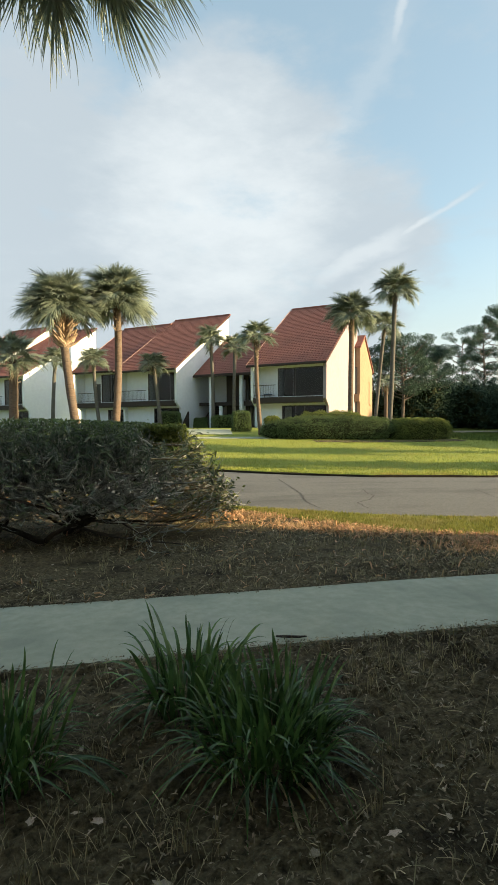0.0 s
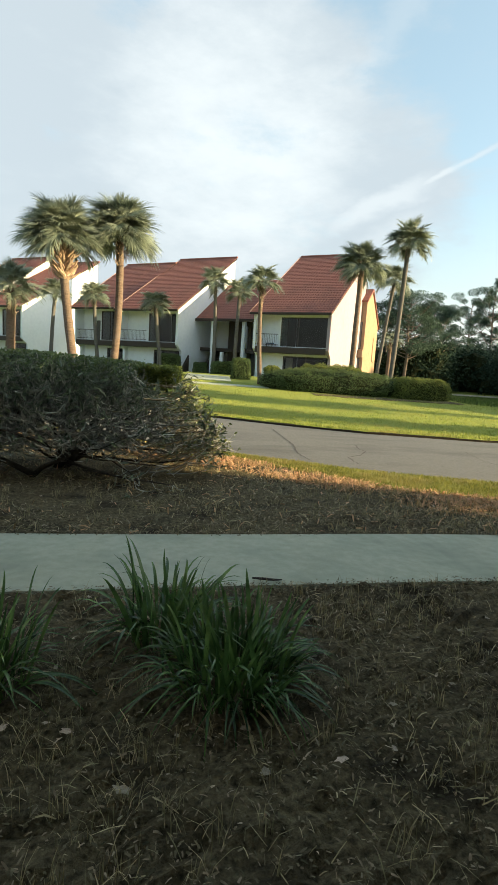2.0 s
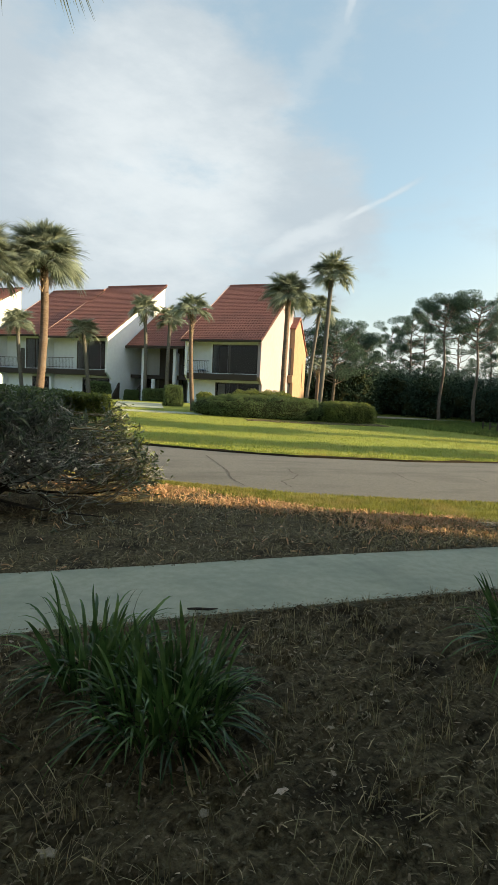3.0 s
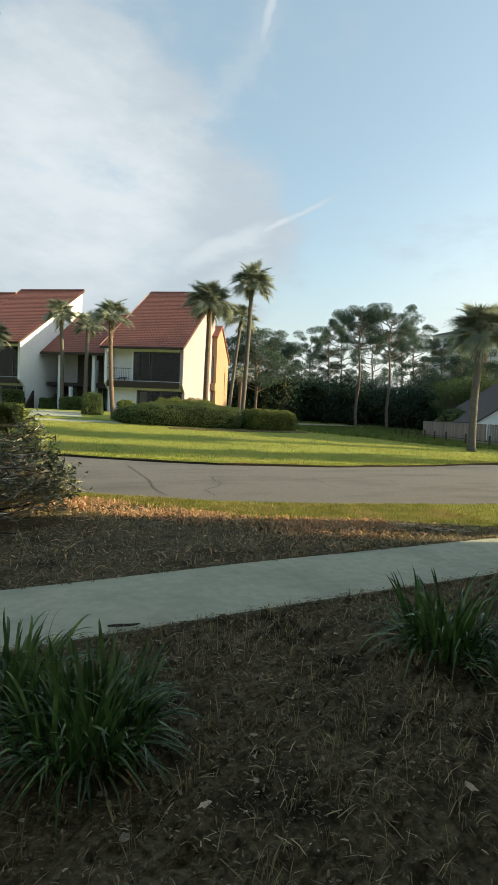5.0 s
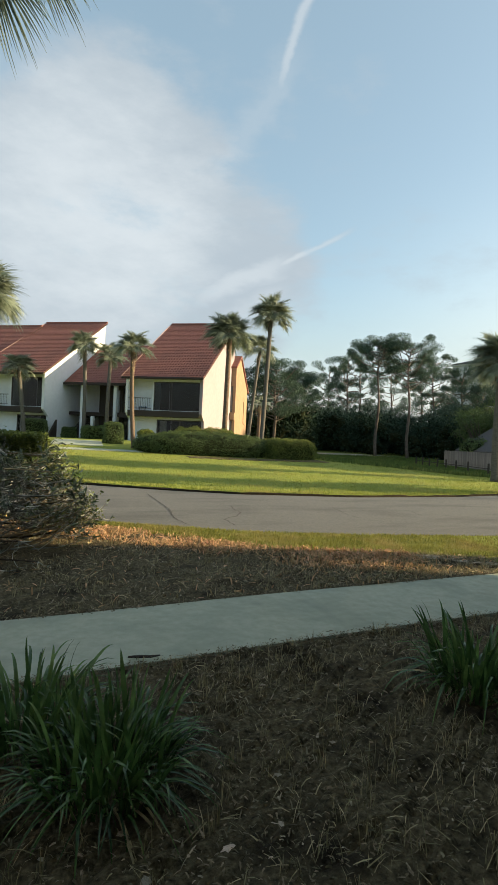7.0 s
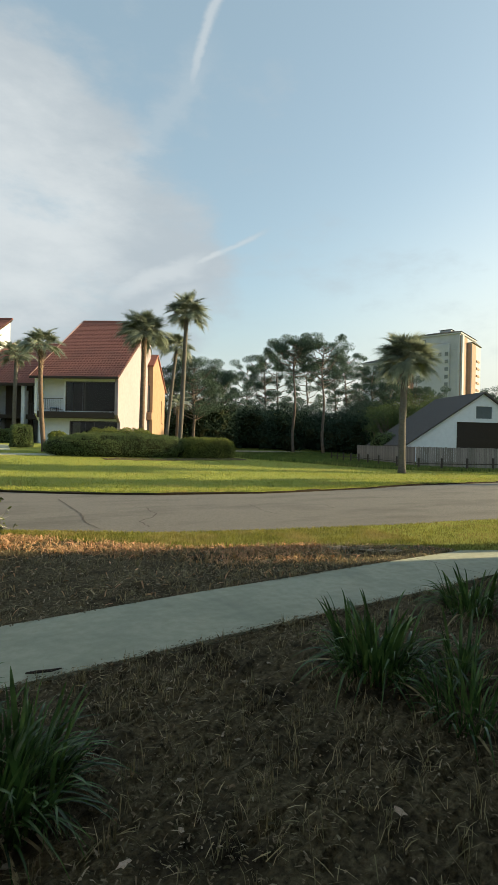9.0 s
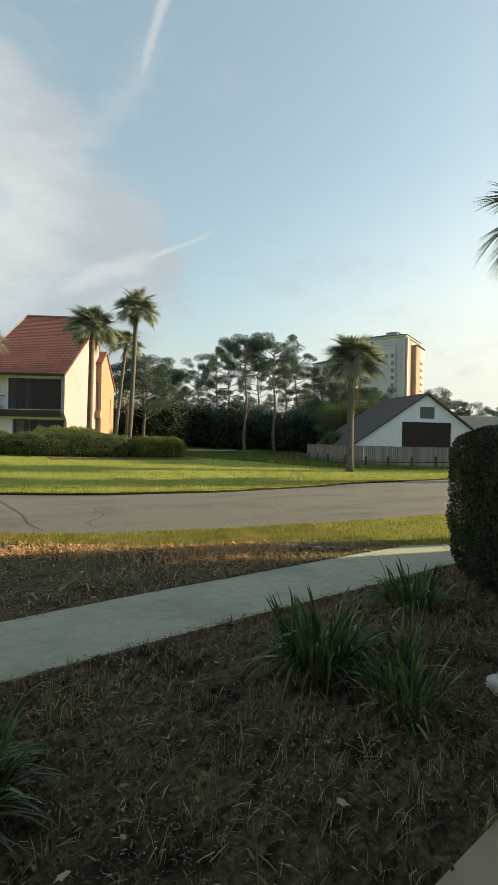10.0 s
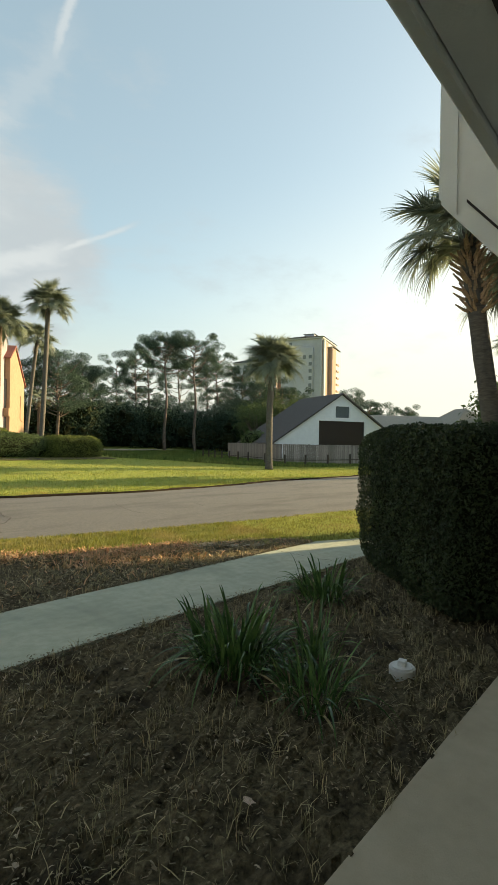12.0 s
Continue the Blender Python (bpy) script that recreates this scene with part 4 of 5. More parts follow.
        shoot(q, back, rng.choice((0.005, 0.008, 0.012)), 0.10, 4, kind)
        for j in range(4):
            p = back.lerp(q, rng.uniform(0.35, 0.95))
            shoot(p + Vector((rng.uniform(-0.04, 0.20), rng.uniform(-0.16, 0.16), rng.uniform(-0.08, 0.20))), p, 0.004, 0.03, 3, kind)
    # twigs hung below, by the low limbs
    for p in knots:
        if p.z < 0.75 and p.x > -3.2:
            for _ in range(3):
                q = p + Vector((rng.uniform(-0.22, 0.28), rng.uniform(-0.25, 0.15), rng.uniform(-0.14, 0.2)))
                q.z = max(q.z, 0.03)
                shoot(q, p, 0.005, 0.04)
    tagged(part("twig", heap.mesh(M_TWIG), None, h, "tangle of bare grey twigs"), kind="stuff")

    tagged(part("twig", young.mesh(M_YOUNG), None, h, "sunlit olive-brown twigs of the open end"), kind="stuff")

    # a near-black solid for the shaded heart, well inside
    part("heart", core_mesh((-7.5, 5.25, 0.62), (-1.9, 6.3, 1.22), M_CORE, 0.1, 3.0, 3), M_CORE, h, "near-black solid for the shaded inside")

    # narrow leaves on the shoots: many near the top, few below
    q = np.array([tuple(p) for p, d in tips])
    d = np.array([tuple(d) for p, d in tips])
    tops = np.array([top_at(x) for x in q[:, 0]])
    share = np.clip(0.98 - (tops - q[:, 2]) * 1.25, 0.08, 0.9)
    share *= np.where(q[:, 0] > -0.45, 0.30, 1.0)
    for count, size, label in ((3, 0.11, "narrow grey-green leaves on the shoots"),):
        pick = np.repeat(np.arange(len(q)), count)
        pick = pick[nrng.random(len(pick)) < share[pick]]
        p = q[pick] - d[pick] * nrng.uniform(0, 0.12, len(pick))[:, None] + nrng.normal(size=(len(pick), 3)) * 0.018
        part("foliage", leaves_mesh(p, size, M_LEAF_OLD, nrng, np.array([0, -0.4, 0.5]), 0.8, aspect=0.26), None, h, label)
    # green skin over the clipped top
    n = 9000
    x = nrng.uniform(-7.3, -0.7, n)
    v = nrng.uniform(-1.0, 1.0, n)
    y = 5.95 + 0.16 * (x + 3) + v * 1.2
    z = 1.55 - 0.05 * np.maximum(0, x + 2) - 0.20 * np.abs(v) ** 5 - np.abs(nrng.normal(size=n)) * 0.06
    p = np.column_stack([x, y, z])
    keep = np.array([noise.noise(Vector(w) * 2.6) for w in p]) > -0.30
    part("foliage", leaves_mesh(p[keep], 0.052, M_LEAF, nrng, np.array([0, -0.3, 0.8]), 0.8, aspect=0.42), None, h)
    # the squared leafy end and its top, their sunlit look put into the leaf colour
    w, o = hedge_points(9000, (-1.45, 6.3, 1.12), (-0.22, 7.55, 1.44), 5, 6.0, 0.10)
    part("foliage", leaves_mesh(w + o * lumpy(w, 0.07, 5.0)[:, None], 0.052, M_LEAF_LIT, nrng, o, 0.8), None, h, "leaves of the squared end in a sunlit tone")
    n = 4200
    x = nrng.uniform(-1.35, -0.25, n)
    y = nrng.uniform(6.1, 7.5, n)
    z = 1.43 - 0.03 * (x + 1.4) + np.abs(nrng.normal(size=n)) * 0.022
    part("foliage", leaves_mesh(np.column_stack([x, y, z]), 0.05, M_LEAF_LIT, nrng, np.array([0.2, -0.2, 0.8]), 0.8), None, h, "yellow-green leaves on top in a sunlit tone")
    end = q[q[:, 0] > -0.35]
    end = end[nrng.random(len(end)) < 0.55] + nrng.normal(size=(1, 3)) * 0.02
    part("foliage", leaves_mesh(end, 0.05, M_LEAF_LIT, nrng, None, 1.0), None, h, "small leaves on the outer twigs")


bare_hedge()

# ---------------- strap-leaved clumps ----------------


def strap_mesh(seed, ln, droop, wide, mat=None):
    pts = []
    for j in range(9):
        v = j / 8
        x = ln * (0.28 * v + droop * v ** 1.8)
        z = ln * (math.sin(v * 1.3) * (1.0 - 0.32 * droop) - droop * 0.80 * v ** 2.7)
        half = wide * 0.5 * min(1, 0.65 + v) * (1 - v ** 3.2) + 0.0006
        pts.append(((x, -half, z + half * 0.5), (x, 0, z), (x, half, z + half * 0.5)))
    verts = [q for row in pts for q in row]
    faces = []
    for j in range(8):
        a = j * 3
        faces += [(a, a + 1, a + 4, a + 3), (a + 1, a + 2, a + 5, a + 4)]
    return mesh_of(verts, faces, mat or M_LILY, True)


STRAPS = [strap_mesh(k, 1.0, d, 0.046) for k, d in enumerate((0.03, 0.20, 0.38, 0.55, 0.75))]
DEAD_STRAPS = [strap_mesh(k, 1.0, d, 0.036, M_STRAW) for k, d in enumerate((0.55, 0.8))]


def clump(x, y, radius, height, n, seed, label, lean=(0, 0), dead=5):
    rng = random.Random(seed)
    t = thing("strap_leaf_plant", (x, y, 0.0), 0, label, "plant", "strap-leaved clumps")
    for k in range(int(n * 1.15)):
        a, r = rng.uniform(0, 6.283), radius * 0.55 * math.sqrt(rng.random())
        kind = min(4, int(rng.random() ** 1.15 * 5))
        s = height * rng.uniform(0.55, 1.12) * (1.06, 1.0, 0.95, 0.9, 0.9)[kind]
        ob = part("leaf", STRAPS[kind], None, t)
        out = a + rng.uniform(-0.8, 0.8)
        tilt = rng.uniform(-0.3, 0.4) * r / radius * 2
        ob.matrix_basis = Matrix.Translation((math.cos(a) * r + lean[0] * r, math.sin(a) * r, -0.02)) @ Euler((rng.uniform(-0.25, 0.25), tilt, out)).to_matrix().to_4x4() @ Matrix.Diagonal((s, s * rng.uniform(0.7, 1.25), s, 1))
    for k in range(dead):
        a = rng.uniform(0, 6.283)
        ob = part("dead_leaf", DEAD_STRAPS[k % 2], None, t, "pale dead leaf bent to the mulch")
        s = height * rng.uniform(0.75, 1.15)
        ob.matrix_basis = Matrix.Translation((math.cos(a) * radius * 0.35, math.sin(a) * radius * 0.35, -0.01)) @ Euler((rng.uniform(-0.3, 0.3), rng.uniform(0.25, 0.5), a + rng.uniform(-0.4, 0.4))).to_matrix().to_4x4() @ Matrix.Diagonal((s * 1.1, s, s * 0.5, 1))
    return t


clump(0.42, 1.36, 0.46, 0.41, 330, 1, "large dark green strap-leaved clump in mulch")
clump(0.06, 1.74, 0.34, 0.50, 120, 2, "upright strap-leaved clump beside a larger one")
clump(-0.72, 1.32, 0.36, 0.42, 150, 3, "strap-leaved clump beside the walk")
clump(2.66, 1.66, 0.44, 0.47, 220, 4, "bushy strap-leaved clump near the walk")
clump(4.2, 2.2, 0.36, 0.44, 120, 5, "small strap-leaved clump by the clipped hedge")
clump(2.72, 1.00, 0.36, 0.38, 80, 6, "sparse strap-leaved clump with pale leaves")
clump(3.1, 1.35, 0.24, 0.40, 60, 7, "thin strap-leaved clump between others")

# ---------------- drain cap ----------------


def drain_cap():
    t = thing("drain_cap", (3.40, 0.86, 0.0), 20, "white plastic drain cap standing in the mulch", "drain cap")

    def disc(r0, r1, z0, z1, sides=28, bevel=0.006):
        bm = bmesh.new()
        bmesh.ops.create_cone(bm, cap_ends=True, segments=sides, radius1=r0, radius2=r1, depth=z1 - z0, matrix=Matrix.Translation((0, 0, (z0 + z1) / 2)))
        bmesh.ops.bevel(bm, geom=[e for e in bm.edges if e.calc_face_angle(0) > 1.0], offset=bevel, segments=2, affect="EDGES")
        return bm

    part("pipe_collar", disc(0.082, 0.084, -0.03, 0.050, bevel=0.003), M_PVC, t, smooth=False)
    part("plug", disc(0.074, 0.072, 0.0505, 0.060, bevel=0.002), M_PVC, t)
    part("square_key", boxes((-0.029, 0.029, -0.026, 0.026, 0.060, 0.092), bevel=0.003), M_PVC, t)


drain_cap()

# ---------------- our own building ----------------


def porch_building():
    b = thing("porch_building", (1.82, 0.18, 0), 7.8, "stuccoed building with balcony overhead and side fins", "building")
    part("balcony_soffit", boxes((-9, 9.45, -3.4, -0.32, 2.72, 2.95)), M_SOFFIT, b, "painted balcony underside")
    part("edge_band", boxes((-9, 9.45, -0.315, -0.262, 2.69, 3.02), bevel=0.008), M_SOFFIT, b)
    part("drip_groove", boxes((-9, 9.45, -0.52, -0.48, 2.706, 2.716)), M_TRIM, b)
    # back wall, outer fins and roof are unseen, added to shade the beds
    part("back_wall", boxes((-9, 9.45, -3.6, -3.4, 0, 6.6)), M_STUCCO, b)
    fin = [(-3.4, 0), (-0.15, 0), (-0.15, 2.52), (0.51, 3.30), (0.51, 6.3), (-3.4, 8.2)]
    # unseen far fin, its outline shaped to place the shadow edge on the bed
    shade_fin = [(-3.4, 0), (0.88, 0), (0.88, 1.75), (1.54, 2.3), (1.54, 6.3), (-3.4, 8.2)]
    for x, shape in ((2.35, fin), (9.45, shade_fin), (-9.2, fin)):
        f = part("fin_wall", prism(shape, x, x + 0.2), M_SOFFIT, b, "stucco side fin with slanted lower edge")
        part("fin_trim", prism([(0.39, 3.19), (0.52, 3.34), (0.52, 6.3), (0.39, 6.3)], x - 0.02, x - 0.003), M_SOFFIT, f)
        part("fin_groove", prism([(-0.10, 2.76), (0.32, 3.26), (0.32, 3.285), (-0.10, 2.785)], x - 0.012, x - 0.003), M_TRIM, f)
    part("roof", prism([(0.8, 6.3), (0.8, 6.5), (-3.8, 8.7), (-3.8, 8.4)], -9.4, 9.8), M_TILE, b)


porch_building()

# ---------------- barn, fence, posts ----------------


def barn():
    g = -0.7
    x0, xm, x1, y = 39.5, 48.3, 57.1, 36.5
    ez, pz = 1.5, 7.2
    h = thing("barn", (xm, y, 0), -18, "white gabled barn with grey shingle roof and wide dark door", "barn")
    hw = (x1 - x0) / 2
    d0, d1, dz = -3.1, 3.3, 4.05
    w0, w1 = -0.85, 1.1
    bm = bmesh.new()
    # front wall: gable outline with the door and window left open
    out = [(-hw, g), (-hw, ez), (0, pz), (hw, ez), (hw, g)]
    top = lambda x: pz - (pz - ez) * abs(x) / hw
    xs = [-hw, d0, w0, 0, w1, d1, hw]
    holes = {(d0, w0): [(g, dz)], (w0, 0): [(g, dz), (4.47, 5.80)], (0, w1): [(g, dz), (4.47, 5.80)], (w1, d1): [(g, dz)]}
    for a, c in zip(xs, xs[1:]):
        zlo = g
        gaps = holes.get((a, c), [])
        for lo, hi in gaps + [(None, None)]:
            if lo is None:
                q = [(a, zlo), (c, zlo), (c, top(c)), (a, top(a))]
            elif lo > zlo:
                q = [(a, zlo), (c, zlo), (c, lo), (a, lo)]
            else:
                zlo = hi
                continue
            f = [bm.verts.new((p, 0, z)) for p, z in q]
            r = [bm.verts.new((p, 0.2, z)) for p, z in q]
            bm.faces.new(f)
            bm.faces.new(r[::-1])
            for i in range(4):
                j = (i + 1) % 4
                bm.faces.new((f[i], f[j], r[j], r[i]))
            if lo is not None:
                zlo = hi
    part("front_wall", bm, M_BARN, h)
    part("side_wall", boxes((-hw, -hw + 0.2, 0.2, 9.5, g, ez)), M_TRIM, h, "dark brown side wall")
    part("side_wall", boxes((hw - 0.2, hw, 0.2, 9.5, g, ez)), M_BARN, h)
    part("back_wall", boxes((-hw, hw, 9.5, 9.7, g, ez)), M_BARN, h)
    door = part("door", boxes((d0, d1, 0.08, 0.14, g, dz)), M_TRIM, h, "dark brown rolling door")
    for k in range(6):
        part("door_panel", boxes((d0 + 0.1, d1 - 0.1, 0.05, 0.077, g + 0.1 + k * 0.76, g + 0.78 + k * 0.76)), M_TRIM, door)
    part("door_trim", boxes((d0 - 0.22, d0, -0.05, -0.003, g, dz + 0.2), (d1, d1 + 0.22, -0.05, -0.003, g, dz + 0.2), (d0, d1, -0.05, -0.003, dz, dz + 0.2)), M_BARN, h, "white painted door trim")
    part("window_trim", boxes((w0 - 0.12, w0, -0.05, -0.003, 4.35, 5.92), (w1, w1 + 0.12, -0.05, -0.003, 4.35, 5.92), (w0, w1, -0.05, -0.003, 5.80, 5.92), (w0, w1, -0.05, -0.003, 4.35, 4.47)), M_BARN, h, "white painted window trim")
    part("window", boxes((w0, w1, 0.08, 0.12, 4.47, 5.80)), M_PANE_FAR, h, "dark loft window")
    part("trim_band", boxes((-hw + 1.2, d0 - 0.25, -0.05, -0.003, 2.0, 2.12)), M_BARN, h)
    for s in (-1, 1):
        sl = [(s * -0.0, pz), (s * (hw + 0.5), ez - 0.5 * (pz - ez) / hw)]
        bm = bmesh.new()
        for yy in (-0.35, 9.9):
            for (px, z) in sl:
                bm.verts.new((px, yy, z + 0.02))
                bm.verts.new((px, yy, z + 0.2))
        v = list(bm.verts)
        for q in ((0, 1, 3, 2), (4, 6, 7, 5), (1, 5, 7, 3), (0, 2, 6, 4), (0, 4, 5, 1), (2, 3, 7, 6)):
            bm.faces.new([v[i] for i in q])
        part("roof", bm, M_SHINGLE, h, "grey shingle roof slope")


barn()


def board_fence(pts, label, height=1.5):
    """Upright boards butted side by side on two rails."""
    t = thing("board_fence", (0, 0, 0), 0, label, "fence")
    rng = random.Random(8)
    board = mesh_of(*[list(q) for q in ([(x, y, z) for z in (0, 1) for x, y in ((-0.085, -0.012), (0.085, -0.012), (0.085, 0.012), (-0.085, 0.012))], [(0, 1, 5, 4), (1, 2, 6, 5), (2, 3, 7, 6), (3, 0, 4, 7), (4, 5, 6, 7), (3, 2, 1, 0)])], M_FENCE)
    for (ax, ay), (bx, by) in zip(pts, pts[1:]):
        ln = math.hypot(bx - ax, by - ay)
        a = math.atan2(by - ay, bx - ax)
        n = int(ln / 0.185)
        for k in range(n):
            u = (k + 0.5) / n
            x, y = ax + (bx - ax) * u, ay + (by - ay) * u
            ob = part("board", board, None, t)
            ob.matrix_basis = Matrix.Translation((x, y, float(land(x, y)) - 0.05)) @ Euler((0, 0, a)).to_matrix().to_4x4() @ Matrix.Diagonal((1, 1, height + rng.uniform(-0.02, 0.02), 1))
    return t


board_fence([(39.6, 47.0), (33.9, 32.1)], "weathered grey board fence running back", 1.85)
board_fence([(33.9, 32.0), (37.4, 25.0), (42, 15)], "weathered grey board fence before the barn", 1.85)


def post_rail():
    t = thing("post_fence", (0, 0, 0), 0, "low timber post and rail fence in the grass", "fence")
    pts = [(36.2, 47.5), (35.4, 45.3), (34.8, 43.4), (34.2, 41.4), (33.6, 39.4), (32.9, 37.2), (32.3, 35.0), (30.9, 31.2), (29.6, 27.5), (30.4, 26.0), (31.2, 24.4), (31.9, 22.8), (32.6, 21.2), (33.3, 19.6)]
    for (x, y) in pts:
        z = float(land(x, y))
        part("post", boxes((x - 0.065, x + 0.065, y - 0.065, y + 0.065, z - 0.1, z + 0.98), bevel=0.02), M_POST, t)
    for (a, b) in zip(pts, pts[1:]):
        za, zb = float(land(*a)), float(land(*b))
        part("rail", mesh_of(*[list(q) for q in tube_arrays([(*a, za + 0.55), (*b, zb + 0.55)], [0.035, 0.035], 6)], M_POST), None, t)


post_rail()

# ---------------- towers and far roofs ----------------


def tower(az, dist, w, d, height, turn, storeys, label, cols):
    """A tall apartment block: shaft with cornice and hipped roof, a lower wing at its side, render strips and window columns."""
    x, y = 0.4 + dist * math.sin(radians(az)), -0.9 + dist * math.cos(radians(az))
    t = thing("tower_block", (x, y, 0), turn, label, "apartment tower")

    def hip(x0, x1, y0, y1, z, rise):
        bm = bmesh.new()
        b = [bm.verts.new(p) for p in ((x0, y0, z), (x1, y0, z), (x1, y1, z), (x0, y1, z))]
        ix, iy = (x1 - x0) * 0.32, (y1 - y0) * 0.36
        tp = [bm.verts.new(p) for p in ((x0 + ix, y0 + iy, z + rise), (x1 - ix, y0 + iy, z + rise), (x1 - ix, y1 - iy, z + rise), (x0 + ix, y1 - iy, z + rise))]
        bm.faces.new(tp)
        bm.faces.new(b[::-1])
        for i in range(4):
            j = (i + 1) % 4
            bm.faces.new((b[i], b[j], tp[j], tp[i]))
        return bm

    part("shaft", boxes((-w / 2, w / 2, 0, d, -2, height)), M_TOWER, t)
    part("base_storey", boxes((-w / 2 - 0.5, w / 2 + 0.3, -0.6, -0.003, -2, height * 0.22)), M_TOWER, t)
    part("bay", boxes((-w * 0.16, w * 0.30, -1.6, -0.003, height * 0.22, height - 4.5), bevel=0.1), M_TOWER, t)
    part("cornice", boxes((-w / 2 - 0.7, w / 2 + 0.7, -0.7, d + 0.7, height, height + 0.9), bevel=0.2), M_TOWER, t)
    part("roof", hip(-w / 2 - 1.1, w / 2 + 1.1, -1.1, d + 1.1, height + 0.95, 2.6), M_SHINGLE, t, "grey hipped roof")
    part("plant_room", boxes((-1.0, 4.5, d * 0.3, d * 0.6, height + 1.5, height + 4.2), bevel=0.2), M_TOWER, t)
    part("plant_roof", hip(-1.5, 5.0, d * 0.3 - 0.5, d * 0.6 + 0.5, height + 4.25, 0.8), M_SHINGLE, t)
    wing = part("wing", boxes((w / 2 + 0.003, w / 2 + 2.2, d * 0.45, d * 1.1, -2, height - 2.6)), M_TOWER, t)
    part("wing_roof", hip(w / 2 - 0.5, w / 2 + 2.9, d * 0.45 - 0.6, d * 1.1 + 0.6, height - 2.55, 1.4), M_SHINGLE, wing)
    part("side_cladding", boxes((w / 2 + 0.003, w / 2 + 0.35, 0.4, d * 0.44, -2, height - 0.6)), M_TOWERLIT, t, "orange render on the sunny side")
    part("pilaster", boxes((w / 2 + 0.353, w / 2 + 1.1, d * 0.02, d * 0.13, -2, height - 0.5)), M_TOWER, t)
    part("wing_cladding", boxes((w / 2 + 0.4, w / 2 + 2.0, d * 0.45 - 0.2, d * 0.45 - 0.003, -2, height - 3.0)), M_TOWERLIT, wing, "orange render")
    part("wing_cladding", boxes((w / 2 + 2.203, w / 2 + 2.4, d * 0.46, d * 0.75, -2, height - 3.0)), M_TOWERLIT, wing, "orange render")
    part("pilaster", boxes((w / 2 - 0.9, w / 2 - 0.1, -0.9, -0.003, -2, height - 1.0)), M_TOWER, t)
    step = height / storeys
    for s in range(3, storeys):
        part("floor_band", boxes((-w / 2 - 0.12, w / 2 + 0.12, -0.12, -0.004, s * step + 0.05, s * step + 0.2)), M_TOWER, t)
        if s < storeys - 2:
            part("balcony", boxes((w / 2 + 2.203, w / 2 + 2.6, d * 0.80, d * 1.0, s * step - 0.1, s * step + 0.9)), M_TOWERLIT, wing)
    for cx, half, first in cols:
        front = -1.6 if -w * 0.16 < cx < w * 0.30 else 0.0
        for s in range(first, storeys):
            z = s * step
            if front < 0 and not height * 0.22 < z + 0.7 < height - 7:
                continue
            part("window", boxes((cx - half, cx + half, front - 0.16, front - 0.125, z + 0.7, z + 2.5)), M_PANE_FAR, t)
    return t


tower(47.4, 262, 22, 25, 54.5, -66, 15, "tall cream apartment tower with orange render side", ((5.4, 0.8, 3), (2.2, 0.8, 12), (-2.4, 0.7, 12), (-6.0, 0.9, 11), (-9.0, 0.8, 12)))
tower(42.0, 285, 24, 18, 45.5, -64, 14, "farther cream apartment tower behind pines", ((4, 1.0, 2), (-5, 0.9, 6), (-9.5, 0.8, 10)))


def low_house():
    h = thing("bungalow", (66, 36, 0.9), -28, "low house with tan hipped roof behind the hedge", "house")
    part("wall", boxes((-14, 22, 0, 10, -1.8, 2.6)), M_STUCCO, h)
    bm = bmesh.new()
    b = [bm.verts.new(p) for p in ((-15, -0.8, 2.6), (23, -0.8, 2.6), (23, 11, 2.6), (-15, 11, 2.6))]
    r = [bm.verts.new(p) for p in ((-6, 5, 4.8), (19, 5, 4.8))]
    for q in ((b[0], b[1], r[1], r[0]), (b[2], b[3], r[0], r[1]), (b[1], b[2], r[1]), (b[3], b[0], r[0]), (b[3], b[2], b[1], b[0])):
        bm.faces.new(q)
    part("roof", bm, M_TAN, h)
    bm = bmesh.new()
    b = [bm.verts.new(p) for p in ((3, -2.6, 2.6), (13, -2.6, 2.6), (13, 8, 2.6), (3, 8, 2.6))]
    r = [bm.verts.new(p) for p in ((8, 1.5, 6.0), (8, 4, 6.0))]
    for q in ((b[0], b[1], r[0]), (b[1], b[2], r[1], r[0]), (b[2], b[3], r[1]), (b[3], b[0], r[0], r[1]), (b[3], b[2], b[1], b[0])):
        bm.faces.new(q)
    part("gable_roof", bm, M_TAN, h)


low_house()

# ---------------- pines and the wood ----------------


